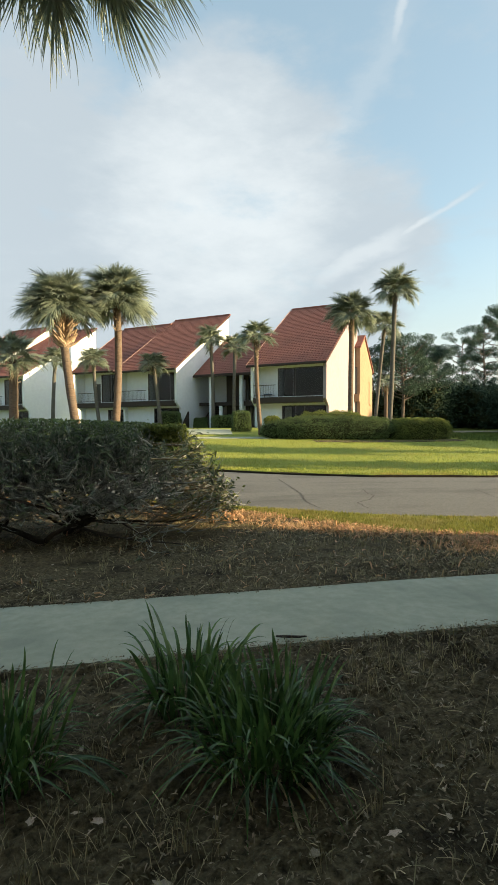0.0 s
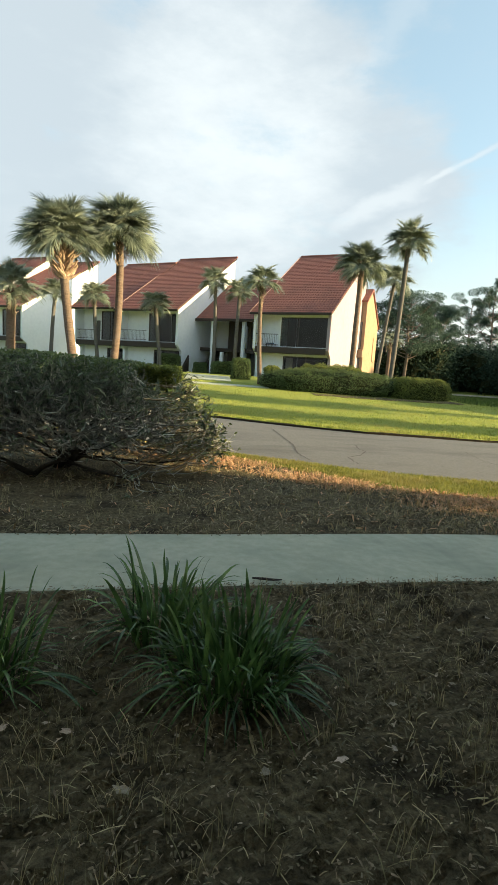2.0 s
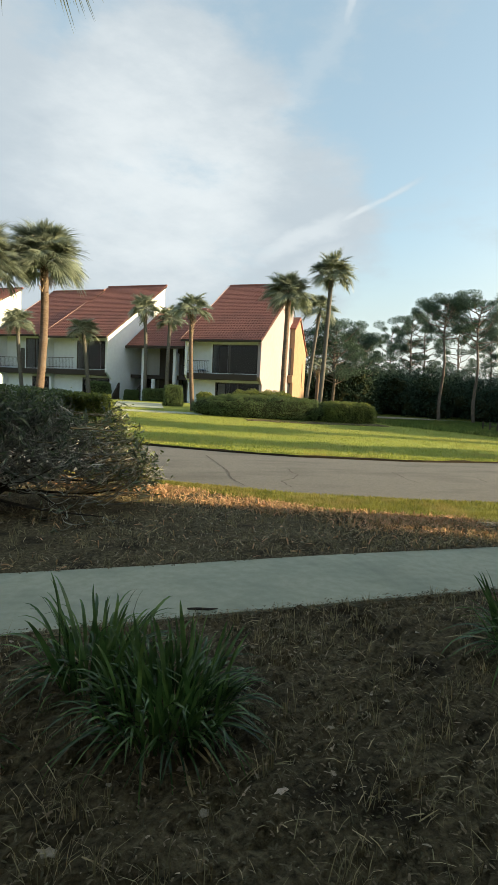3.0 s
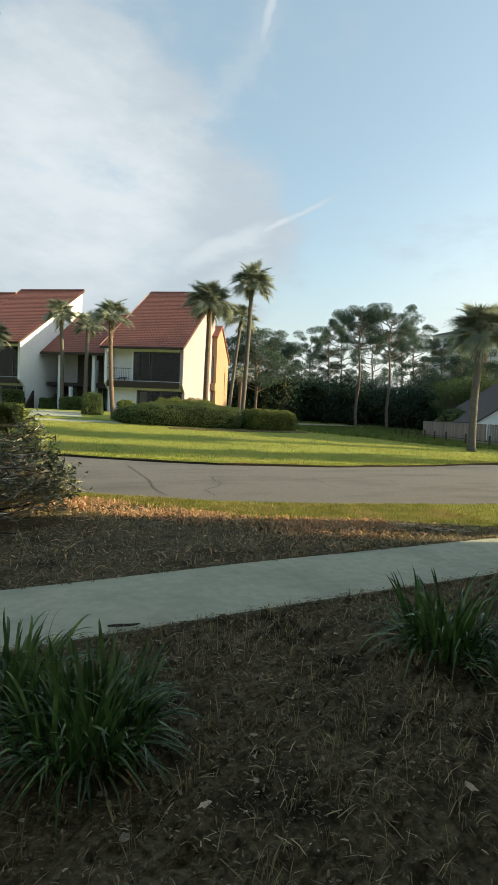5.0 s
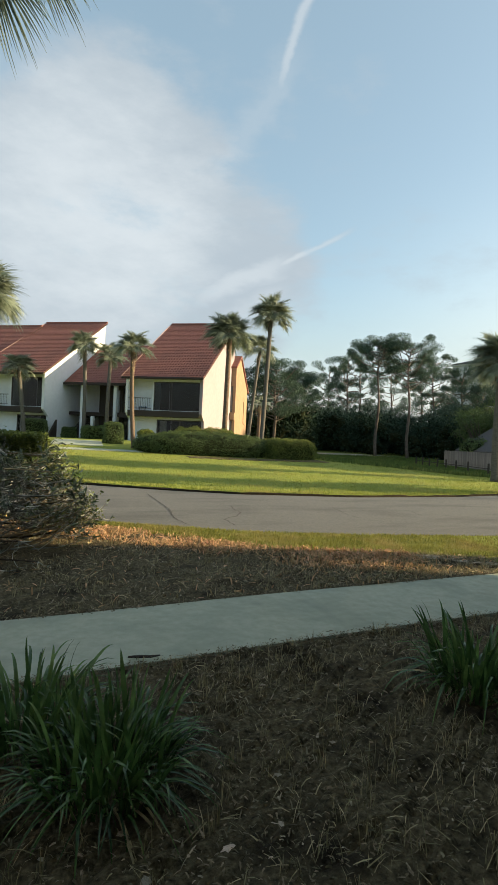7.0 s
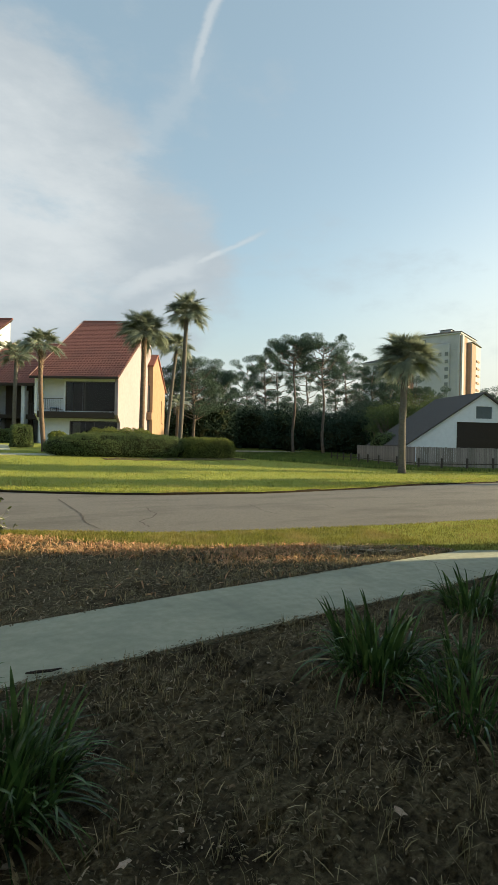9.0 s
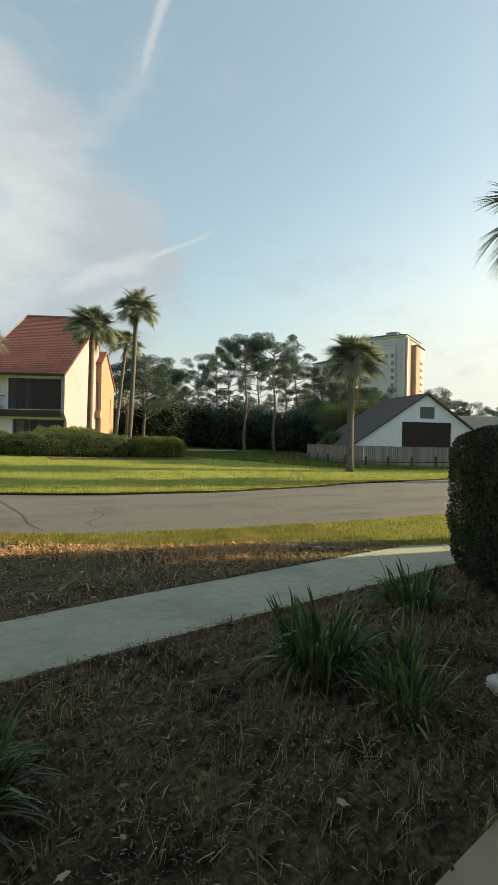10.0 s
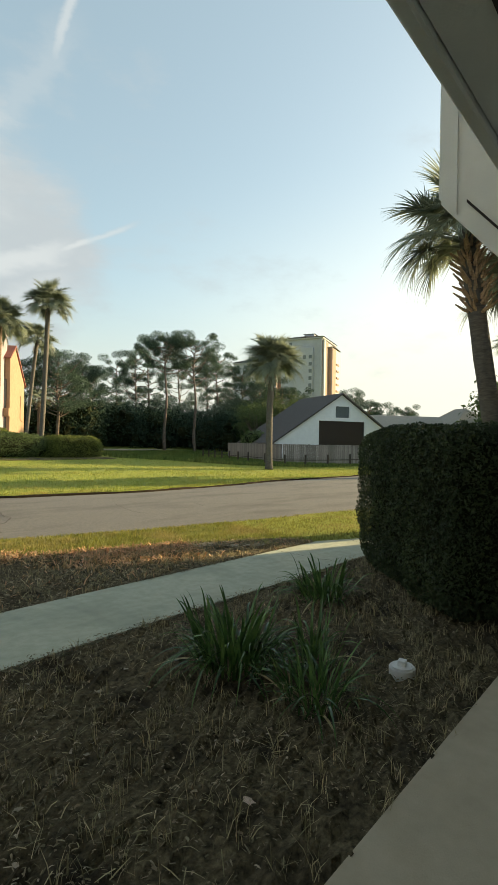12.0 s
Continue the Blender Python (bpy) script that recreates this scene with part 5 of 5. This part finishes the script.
def pine(az, dist, height, seed, label, spread=4.5, first=0.5, clumps=15, leaf=0.17):
    rng = random.Random(seed)
    nrng = np.random.default_rng(seed)
    x, y = 0.4 + dist * math.sin(radians(az)), -0.9 + dist * math.cos(radians(az))
    z = float(land(x, y)) - 0.3
    t = thing("pine_tree", (x, y, z), 0, label, "pine tree", "tall pines")
    bend = rng.uniform(-1, 1)
    line = [Vector((bend * math.sin(k / 10 * 2.2) * 0.6, 0.3 * math.sin(k), height * 0.96 * k / 10)) for k in range(11)]
    part("trunk", mesh_of(*[list(q) for q in tube_arrays(line, [0.25 - 0.019 * k for k in range(11)], 8)], M_PINEBARK, True), None, t)
    cl = []
    for k in range(clumps):
        u = first + (1 - first) * (k + 0.5) / clumps
        p = line[int(u * 10)].lerp(line[min(10, int(u * 10) + 1)], u * 10 - int(u * 10))
        a = k * 2.4 + rng.uniform(-0.5, 0.5)
        reach = spread * (0.35 + 0.75 * math.sin(math.pi * min(1, (u - first) / (1 - first) * 0.75 + 0.22))) * rng.uniform(0.5, 1.1)
        q = p + Vector((math.cos(a) * reach, math.sin(a) * reach, reach * rng.uniform(0.3, 0.9)))
        part("limb", mesh_of(*[list(w) for w in tube_arrays([p, p.lerp(q, 0.5) + Vector((0, 0, -0.15 * reach)), q], [0.08, 0.055, 0.025], 4)], M_PINEBARK), None, t)
        cl.append((q, rng.uniform(0.7, 1.5)))
        if rng.random() < 0.35:
            cl.append((p.lerp(q, 0.62), rng.uniform(0.5, 1.0)))
    pts = []
    for q, s in cl:
        b = nrng.normal(size=(int(400 * s), 3))
        b *= (nrng.random(len(b)) ** 0.4 / np.linalg.norm(b, axis=1))[:, None]
        pts.append(np.array(q) + b * np.array([0.95, 0.95, 0.58]) * s)
    part("crown", leaves_mesh(np.concatenate(pts), leaf, M_NEEDLE, nrng, np.array([0, 0, 0.5]), 0.9, aspect=0.42), None, t, "open crown of dark needle tufts")
    return t


for k, (az, dist, hgt, spr, first) in enumerate(((32.2, 73, 16.6, 4.2, 0.70), (35.6, 73, 16.2, 4.4, 0.62), (28.6, 92, 17.5, 4.6, 0.42), (30.2, 96, 19, 4.5, 0.5), (26.6, 96, 15.5, 4.2, 0.45), (38.2, 92, 16.5, 4.8, 0.35),
                                                 (40.6, 90, 14.5, 4.5, 0.3), (37.0, 100, 18.0, 4.4, 0.5), (33.6, 104, 18.5, 4.2, 0.55), (43.0, 84, 11.5, 4.2, 0.3),
                                                 (21.0, 62, 10.7, 3.7, 0.38), (23.2, 70, 10.4, 3.2, 0.5), (18.2, 66, 10.4, 2.8, 0.5), (24.2, 76, 11.6, 3.4, 0.5), (45.4, 78, 10.0, 4.2, 0.3),
                                                 (53.2, 118, 13.0, 4.0, 0.55), (55.2, 100, 9.2, 3.6, 0.5), (58.9, 120, 9.3, 3.6, 0.5))):
    pine(az, dist, hgt, 50 + k, "tall slender pine with open flat-topped crown", spr, first if k < 2 or 10 <= k < 14 else min(first, 0.34), 28 if k < 2 else 44 if k == 10 else 16 if 10 < k < 14 else 30, 0.19)


def thicket():
    """The dark belt of undergrowth below the pines: too dense to count."""
    rng = np.random.default_rng(9)
    pts, lumps = [], Heap()
    bm = bmesh.new()
    bmesh.ops.create_icosphere(bm, subdivisions=2, radius=1.0)
    ball = np.array([tuple(v.co) for v in bm.verts])
    faces = [tuple(v.index for v in f.verts) for f in bm.faces]
    bm.free()
    for k in range(460):
        az = rng.uniform(13, 47.5)
        dist = rng.uniform(76, 104) if az > 24 else rng.uniform(64, 92)
        r = rng.uniform(1.2, 2.4)
        rise = 1.0 + 0.7 * math.sin(az * 1.9) + 0.5 * math.sin(az * 4.3 + 1)
        hgt = rng.uniform(0.6, 3.4 + rise) + (1.8 if rng.random() < 0.10 else 0.0)
        c = np.array([0.4 + dist * np.sin(np.radians(az)), -0.9 + dist * np.cos(np.radians(az)), hgt])
        pts.append(c + rng.normal(size=(400, 3)) * np.array([0.62, 0.62, 0.55]) * r)
        bump = ball * (1 + 0.25 * rng.normal(size=(len(ball), 1)))
        # near-black lumps fill the belt with painted shade
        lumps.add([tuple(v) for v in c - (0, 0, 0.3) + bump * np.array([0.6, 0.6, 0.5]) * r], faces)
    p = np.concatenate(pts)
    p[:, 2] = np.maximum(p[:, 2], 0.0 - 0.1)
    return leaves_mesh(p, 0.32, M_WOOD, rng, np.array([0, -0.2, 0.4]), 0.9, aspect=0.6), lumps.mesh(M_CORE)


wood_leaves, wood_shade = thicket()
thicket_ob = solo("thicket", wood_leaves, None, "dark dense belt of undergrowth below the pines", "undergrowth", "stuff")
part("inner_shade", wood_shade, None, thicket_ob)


# unseen shade trees added on the sunny side, beyond the clipped hedge
for k, (az, dist, hgt) in enumerate(((76.0, 62, 12.5), (74.0, 67, 14), (73.2, 74, 15.5), (73.0, 84, 18), (73.0, 94, 20), (72.8, 105, 22))):
    pine(az, dist, hgt, 90 + k, "unseen broad pine added to shade the hollow", 5.2, 0.40, 48, 0.60)
for k, (az, dist, w, hgt) in enumerate(((42.2, 62, 1.5, 3.2), (43.4, 66, 1.8, 3.6))):
    x, y = 0.4 + dist * math.sin(radians(az)), -0.9 + dist * math.cos(radians(az))
    hedge("shrub", (-w, -w, -0.3), (w, w, hgt), 5000, 0.22, "loose green shrub beside the barn", 95 + k, at=(x, y, float(land(x, y))), lump=0.5, power=2.4)


def broad_tree(az, dist, height, spread, seed, label, group="trees behind the barn", mat=M_LEAF, low=0.35, limbs=24, leaf=0.2):
    """A low spreading tree: short trunk, forked limbs and uneven clumps of leaves."""
    rng = random.Random(seed)
    nrng = np.random.default_rng(seed)
    x, y = 0.4 + dist * math.sin(radians(az)), -0.9 + dist * math.cos(radians(az))
    t = thing("tree", (x, y, float(land(x, y)) - 0.2), 0, label, "tree", group)
    part("trunk", mesh_of(*[list(q) for q in tube_arrays([(0, 0, 0), (0.1, 0, height * 0.2), (0.2, 0.1, height * 0.45)], [0.3, 0.24, 0.18], 8)], M_PINEBARK, True), None, t)
    cl = []
    for k in range(limbs):
        a, u = k * 2.4, rng.random()
        reach = spread * (0.25 + 0.75 * math.sqrt(u))
        q = Vector((math.cos(a) * reach, math.sin(a) * reach, height * (low + (0.95 - low) * rng.random() * (1.1 - 0.5 * reach / spread))))
        part("limb", mesh_of(*[list(w) for w in tube_arrays([(0.1, 0, height * 0.25), (q.x * 0.5, q.y * 0.5, q.z * 0.6), tuple(q)], [0.12, 0.08, 0.03], 4)], M_PINEBARK), None, t)
        cl.append((q, rng.uniform(0.8, 1.7)))
    pts = [np.array(q) + nrng.normal(size=(int(260 * s), 3)) * np.array([0.55, 0.55, 0.36]) * s for q, s in cl]
    part("crown", leaves_mesh(np.concatenate(pts), leaf, mat, nrng, np.array([0, 0, 0.5]), 0.9), None, t, "uneven leafy crown")


for k, (az, dist, hgt, spr) in enumerate(((42.9, 71, 8.6, 3.4), (44.2, 73, 9.6, 3.4), (45.4, 75, 10.6, 3.4), (46.6, 77, 9.6, 3.8), (48.6, 78, 8.6, 3.8), (50.6, 76, 8.4, 3.6), (45.4, 84, 9.5, 4.0), (47.8, 86, 9.2, 4.0), (52.8, 77, 7.6, 3.4))):
    broad_tree(az, dist, hgt, spr, 200 + k, "spreading leafy tree behind the barn")

for k, (az, dist, hgt, spr) in enumerate(((24.6, 84, 8.2, 3.2), (26.4, 88, 9.0, 3.4), (28.3, 84, 8.0, 3.2), (30.4, 88, 9.4, 3.4), (31.4, 84, 7.8, 3.0), (33.4, 87, 9.6, 3.0), (36.6, 86, 9.0, 3.2), (38.4, 83, 8.6, 3.4), (39.8, 86, 10.0, 3.4), (41.2, 80, 9.2, 3.4), (22.4, 76, 7.6, 3.0), (20.2, 72, 7.0, 2.8))):
    broad_tree(az, dist, hgt, spr, 230 + k, "dark leafy tree at the edge of the wood", "trees of the wood", M_NEEDLE, 0.2, 30, 0.24)
# two rows of trees out of view, added to keep the hollow in shade
for k, (az, dist, hgt) in enumerate(((71.5, 47, 8.2), (71.2, 51, 9.2), (71.2, 55, 10.2), (71.4, 59, 11.2), (71.6, 63, 12.0), (71.8, 68, 13.2))):
    broad_tree(az, dist, hgt, 3.6, 260 + k, "unseen broad tree added to shade the hollow", "trees beyond the hedge", M_LEAF, 0.15, 40, 0.42)
for k, (az, dist, hgt) in enumerate(((70.6, 98, 15.0), (70.6, 104, 16.4), (70.4, 110, 17.4), (70.4, 117, 18.6), (70.2, 124, 20.2))):
    broad_tree(az, dist, hgt, 5.2, 270 + k, "unseen tall tree added to shade the far hollow", "trees beyond the hedge", M_LEAF, 0.12, 54, 0.6)

# ---------------- loose ground cover ----------------


def litter(n, lo, hi, x0, x1, ln, wd, mat, seed, lift=0.0, bias=1.0, tilt=0.28):
    """Curved slivers lying on the mulch between two curves."""
    rng = np.random.default_rng(seed)
    x = x0 + (x1 - x0) * rng.random(n)
    a, b = curve_at(lo, x), curve_at(hi, x)
    y = a + (b - a) * rng.random(n) ** bias
    keep = np.sin(x * 2.1 + 1.3 * np.sin(y * 3.1)) + np.sin(y * 3.7 + 1.7 * np.sin(x * 1.3 + 2)) + rng.normal(size=n) * 0.9 > -0.7
    x, y = x[keep], y[keep]
    n = len(x)
    z = land(x, y) + lift + rng.random(n) * 0.022
    th = rng.uniform(0, 2 * np.pi, n)
    pitch = rng.normal(size=n) * tilt
    l = ln * rng.uniform(0.4, 1.5, n)
    w = wd * rng.uniform(0.5, 1.4, n)
    d = np.stack([np.cos(th) * np.cos(pitch), np.sin(th) * np.cos(pitch), np.sin(pitch)], 1) * (l / 2)[:, None]
    s = np.stack([-np.sin(th), np.cos(th), rng.normal(size=n) * 0.4], 1) * (w / 2)[:, None]
    c = np.stack([x, y, z], 1)
    bow = np.zeros((n, 3))
    bow[:, 2] = l * rng.uniform(0.0, 0.16, n)
    verts = np.stack([c - d - s, c - d + s, c + bow + s, c + bow - s, c + d + s * 0.5, c + d - s * 0.5], 1).reshape(-1, 3)
    i = np.arange(n)[:, None] * 6
    return mesh_of(verts, (i + [0, 1, 2, 3]).tolist() + (i + [3, 2, 4, 5]).tolist(), mat)


solo("bark_chips", litter(34000, PORCH, WALK_NEAR, -3.5, 7, 0.020, 0.006, M_CHIP, 61), None, "scattered brown bark chips in the near bed", "mulch", "stuff")
solo("bark_flakes", litter(5200, PORCH, WALK_NEAR, -3.5, 7, 0.028, 0.0060, M_FLAKE, 69, 0.002, 0.55, 0.6), None, "pale curled bark flakes scattered over the near bed", "mulch", "stuff")
solo("bark_flakes", litter(9000, WALK_FAR, BED_EDGE, -6, 6.2, 0.036, 0.009, M_FLAKE, 70, 0.002, 1.0, 0.55), None, "pale curled bark flakes scattered over the far bed", "mulch", "stuff")
solo("dry_straw", litter(2800, PORCH, WALK_NEAR, -3.5, 7, 0.075, 0.0036, M_STRAW, 62, 0.004, 1.0, 0.4), None, "dry pale pine straw strewn on the mulch", "straw", "stuff")
solo("bark_chips", litter(46000, WALK_FAR, BED_EDGE, -8, 6.2, 0.034, 0.008, M_CHIP, 63, -0.004), None, "scattered brown bark chips in the far bed", "mulch", "stuff")
solo("dry_straw", litter(4500, WALK_FAR, BED_EDGE, -8, 6.2, 0.10, 0.006, M_STRAW, 64, 0.006, 1.0, 0.5), None, "dry pale straw on the far bed", "straw", "stuff")

solo("bark_chips", litter(2600, shifted(WALK_NEAR, -0.05), shifted(WALK_NEAR, 0.05), -3.5, 6.0, 0.022, 0.008, M_CHIP, 67, 0.006, 2.0), None, "loose mulch spilled over the edge of the walk", "mulch", "stuff")
solo("bark_chips", litter(2000, shifted(WALK_FAR, 0.05), shifted(WALK_FAR, -0.04), -6, 6.0, 0.030, 0.009, M_CHIP, 68, 0.006, 2.0), None, "loose mulch along the far edge of the walk", "mulch", "stuff")
solo("leaf_litter", litter(21000, shifted(BED_EDGE, -1.05), shifted(BED_EDGE, 0.08), -8, 4.6, 0.085, 0.011, M_LITTER, 65, 0.014, 0.8, 0.7), None, "bright orange-brown straw and leaf litter along the grass", "litter", "stuff")
solo("leaf_litter", litter(2200, WALK_FAR, BED_EDGE, -8, 6.2, 0.07, 0.012, M_LITTER, 66, 0.010, 1.0, 0.6), None, "loose tan litter scattered over the far bed", "litter", "stuff")

def grass(n, lo, hi, x0, x1, seed, height, width, bias=1.0, lift=0.0, mat=M_BLADE):
    rng = np.random.default_rng(seed)
    x = x0 + (x1 - x0) * rng.random(n)
    a, b = curve_at(lo, x), curve_at(hi, x)
    y = a + (b - a) * rng.random(n) ** bias
    return blades_mesh(np.column_stack([x, y]), land(x, y) + lift, height, width, mat, rng)


solo("verge_grass", grass(60000, shifted(BED_EDGE, -0.04), ROAD_NEAR, -8, 6.3, 71, 0.04, 0.006, mat=M_VERGE), None, "short sunlit grass blades of the verge", "grass", "stuff")
solo("verge_grass", grass(40000, WALK_FAR, ROAD_NEAR, 6.0, 18, 72, 0.04, 0.007, mat=M_VERGE), None, "short sunlit grass blades beside the walk", "grass", "stuff")
solo("lawn_grass", grass(90000, shifted(ROAD_FAR, 0.03), shifted(ROAD_FAR, 16), -6, 26, 73, 0.055, 0.014, 1.6, 0.02), None, "short blades of the mown lawn", "grass", "stuff")

# long dark blades deepen the shade of the hollow
solo("lawn_grass", grass(120000, [(13.5, 25.2), (15.2, 24.2), (17.1, 23.0), (19.0, 20.8), (22.0, 19.0), (30, 18.5), (46, 27)], [(13.5, 62), (46, 60)], 13.5, 46, 74, 0.17, 0.05, 1.0, 0.05, M_SHADEBLADE), None, "longer grass with the hollow's shade in its dark colour", "grass", "stuff")

def ribbon(points, width, mat, lift=0.0, seed=1):
    """A thin wandering strip lying on the ground."""
    rng = random.Random(seed)
    pts = []
    for (a, b) in zip(points, points[1:]):
        for k in range(6):
            u = k / 6
            pts.append((a[0] + (b[0] - a[0]) * u + rng.uniform(-0.02, 0.02), a[1] + (b[1] - a[1]) * u + rng.uniform(-0.02, 0.02)))
    pts.append(points[-1])
    verts, faces = [], []
    for k, p in enumerate(pts):
        q, r = pts[max(0, k - 1)], pts[min(len(pts) - 1, k + 1)]
        d = Vector((r[0] - q[0], r[1] - q[1], 0)).normalized()
        w = width * rng.uniform(0.5, 1.3) * 0.5
        z = float(land(*p)) + lift
        verts += [(p[0] - d.y * w, p[1] + d.x * w, z), (p[0] + d.y * w, p[1] - d.x * w, z)]
    for k in range(len(pts) - 1):
        faces.append((2 * k, 2 * k + 1, 2 * k + 3, 2 * k + 2))
    return mesh_of(verts, faces, mat)


for k, (line, wd) in enumerate((([(1.9, 12.4), (1.98, 10.5), (2.02, 9.6), (1.93, 8.5), (2.05, 7.8)], 0.035), ([(3.51, 10.1), (3.4, 9.5), (3.47, 9.2), (3.22, 8.7), (2.86, 8.35), (2.87, 7.7)], 0.03),
                                ([(5.96, 9.9), (5.73, 8.7), (5.8, 8.3)], 0.022), ([(7.7, 9.2), (7.5, 8.6)], 0.022), ([(-2.0, 15.0), (-1.2, 12.8), (-1.4, 11.5)], 0.05), ([(9.5, 10.2), (12.5, 9.4)], 0.03))):
    solo("road_crack", ribbon(line, wd, M_CRACK, -0.026, k), None, "dark crack in the worn asphalt", "crack", "structure")

for line in ([(5.34, 3.98), (5.48, 3.0)], [(6.82, 3.84), (6.45, 3.05)]):
    solo("walk_joint", ribbon(line, 0.008, M_CRACK, 0.0105, 3), None, "thin joint across the concrete walk", "joint", "structure")


def patch(cx, cy, rx, ry, turn, mat, lift, seed):
    """A ragged low patch on the ground."""
    rng = random.Random(seed)
    n = 36
    verts = [(cx, cy, float(land(cx, cy)) + lift)]
    c, s = math.cos(radians(turn)), math.sin(radians(turn))
    for k in range(n):
        a = 2 * math.pi * k / n
        r = rng.uniform(0.6, 1.15)
        u, v = rx * r * math.cos(a), ry * r * math.sin(a)
        x, y = cx + u * c - v * s, cy + u * s + v * c
        verts.append((x, y, float(land(x, y)) + lift - 0.014))
    return mesh_of(verts, [(0, k + 1, (k + 1) % n + 1) for k in range(n)], mat)


solo("sand_patch", patch(4.75, 4.95, 0.65, 0.14, -12, M_SAND, 0.012, 3), None, "bare sandy patch at the grass edge", "sand", "structure")
solo("sand_patch", patch(5.35, 4.5, 0.4, 0.12, -30, M_SAND, 0.012, 4), None, "bare sandy patch beside the walk", "sand", "structure")

solo("fence_path", ribbon([(37.2, 46.0), (34.4, 38.4), (32.6, 32.8), (31.0, 28.2), (32.3, 24.8), (35.0, 19.2)], 0.9, M_CONC, 0.075, 9), None, "pale gravel strip between the posts and the board fence", "path", "structure")

# the path to the houses, and the pale track behind the lawn
solo("house_path", sheet([(-9, 28.0), (3.5, 27.1)], [(-9, 29.3), (3.5, 28.1)], -9, 3.4, 24, 3, 0.055, M_CONC), None, "pale concrete path before the houses", "path", "structure")
solo("house_path", sheet([(-1.6, 30.6), (3.0, 30.4)], [(-1.6, 36.5), (3.0, 35.0)], -1.6, 1.4, 12, 8, 0.055, M_CONC), None, "concrete entry path to the stair", "path", "structure")

solo("mulch_ring", sheet([(4, 24.9), (8.5, 24.3), (13.6, 24.6)], [(4, 26.0), (8.5, 25.4), (13.6, 25.6)], 5.5, 13.4, 30, 4, 0.05, M_MULCH, rough=0.01, seed=12), None, "bare mulch edge before the long hedge", "mulch", "structure")


def dry_tufts(n, seed, lo=PORCH, hi=WALK_NEAR, x0=-2.5, x1=6.0):
    """Small arching tufts of dead grass standing in the mulch: too many to count."""
    rng = np.random.default_rng(seed)
    x = rng.uniform(x0, x1, n)
    a, b = curve_at(lo, x), curve_at(hi, x)
    y = a + (b - a) * rng.random(n)
    k = 9
    X = np.repeat(x, k) + rng.normal(size=n * k) * 0.02
    Y = np.repeat(y, k) + rng.normal(size=n * k) * 0.02
    return blades_mesh(np.column_stack([X, Y]), np.full(n * k, -0.01), 0.085, 0.0035, M_STRAW, rng, lean=0.75)


solo("dry_grass", dry_tufts(900, 82, WALK_FAR, BED_EDGE, -7.0, 5.5), None, "thin tufts of dead grass in the far bed", "grass", "stuff")
solo("dry_grass", dry_tufts(950, 81), None, "thin tufts of dead grass in the near bed", "grass", "stuff")


def leaf_bit(seed):
    rng = random.Random(seed)
    n = 10
    verts = [(0, 0, 0.006)]
    for k in range(n):
        a = 2 * math.pi * k / n
        r = 0.5 * rng.uniform(0.65, 1.15) * (1.0 if k % 2 else 0.75)
        verts.append((r * math.cos(a), 0.62 * r * math.sin(a), 0.10 * rng.random()))
    verts += [(p[0], p[1], p[2] - 0.03) for p in verts]
    faces = [(0, k + 1, (k + 1) % n + 1) for k in range(n)] + [(n + 1, n + 2 + (k + 1) % n, n + 2 + k) for k in range(n)]
    return mesh_of(verts, faces, M_DRYLEAF)


LEAF_BITS = [leaf_bit(k) for k in range(4)]
lrng = random.Random(31)
spots = [(1.14, 1.19, 0.045), (-0.50, 1.02, 0.06), (1.80, 1.87, 0.05), (1.35, 1.98, 0.05), (1.87, 0.63, 0.06), (2.10, 0.98, 0.05), (0.52, 0.80, 0.06), (0.02, 0.72, 0.08), (0.82, 0.86, 0.06), (-0.25, 1.0, 0.06), (1.05, 0.92, 0.035), (1.5, 1.35, 0.04)]
spots += [(lrng.uniform(-1.5, 4.0), lrng.uniform(0.7, 2.3), lrng.uniform(0.02, 0.05)) for _ in range(26)]
spots += [(lrng.uniform(-3, 5.2), lrng.uniform(3.9, 5.2), lrng.uniform(0.03, 0.06)) for _ in range(22)]
for k, (x, y, s) in enumerate(spots):
    ob = solo("fallen_leaf", LEAF_BITS[k % 4], None, "pale dry fallen leaf lying on the mulch", "leaf", "", "fallen leaves")
    ob.matrix_basis = pose(x, y, 0.012, lrng.uniform(-12, 12), lrng.uniform(-12, 12), lrng.uniform(0, 360)) @ Matrix.Scale(s, 4)

stick = solo("stick", mesh_of(*[list(q) for q in tube_arrays([(-0.10, 0.02, 0), (-0.03, 0.0, 0.008), (0.05, 0.0, 0.005), (0.11, 0.025, 0.0)], [0.006, 0.010, 0.009, 0.004], 6)], M_TRIM), None, "short dark stick lying on the walk edge", "stick")
stick.matrix_basis = pose(0.70, 2.50, 0.018, 0, 0, -6)
solo("far_track", sheet([(14, 63.5), (30, 62.5), (46, 58.0)], [(14, 66.5), (30, 65.5), (46, 60.5)], 14, 46, 24, 4, 0.06, M_SAND), None, "pale sandy track at the foot of the wood", "track", "structure")
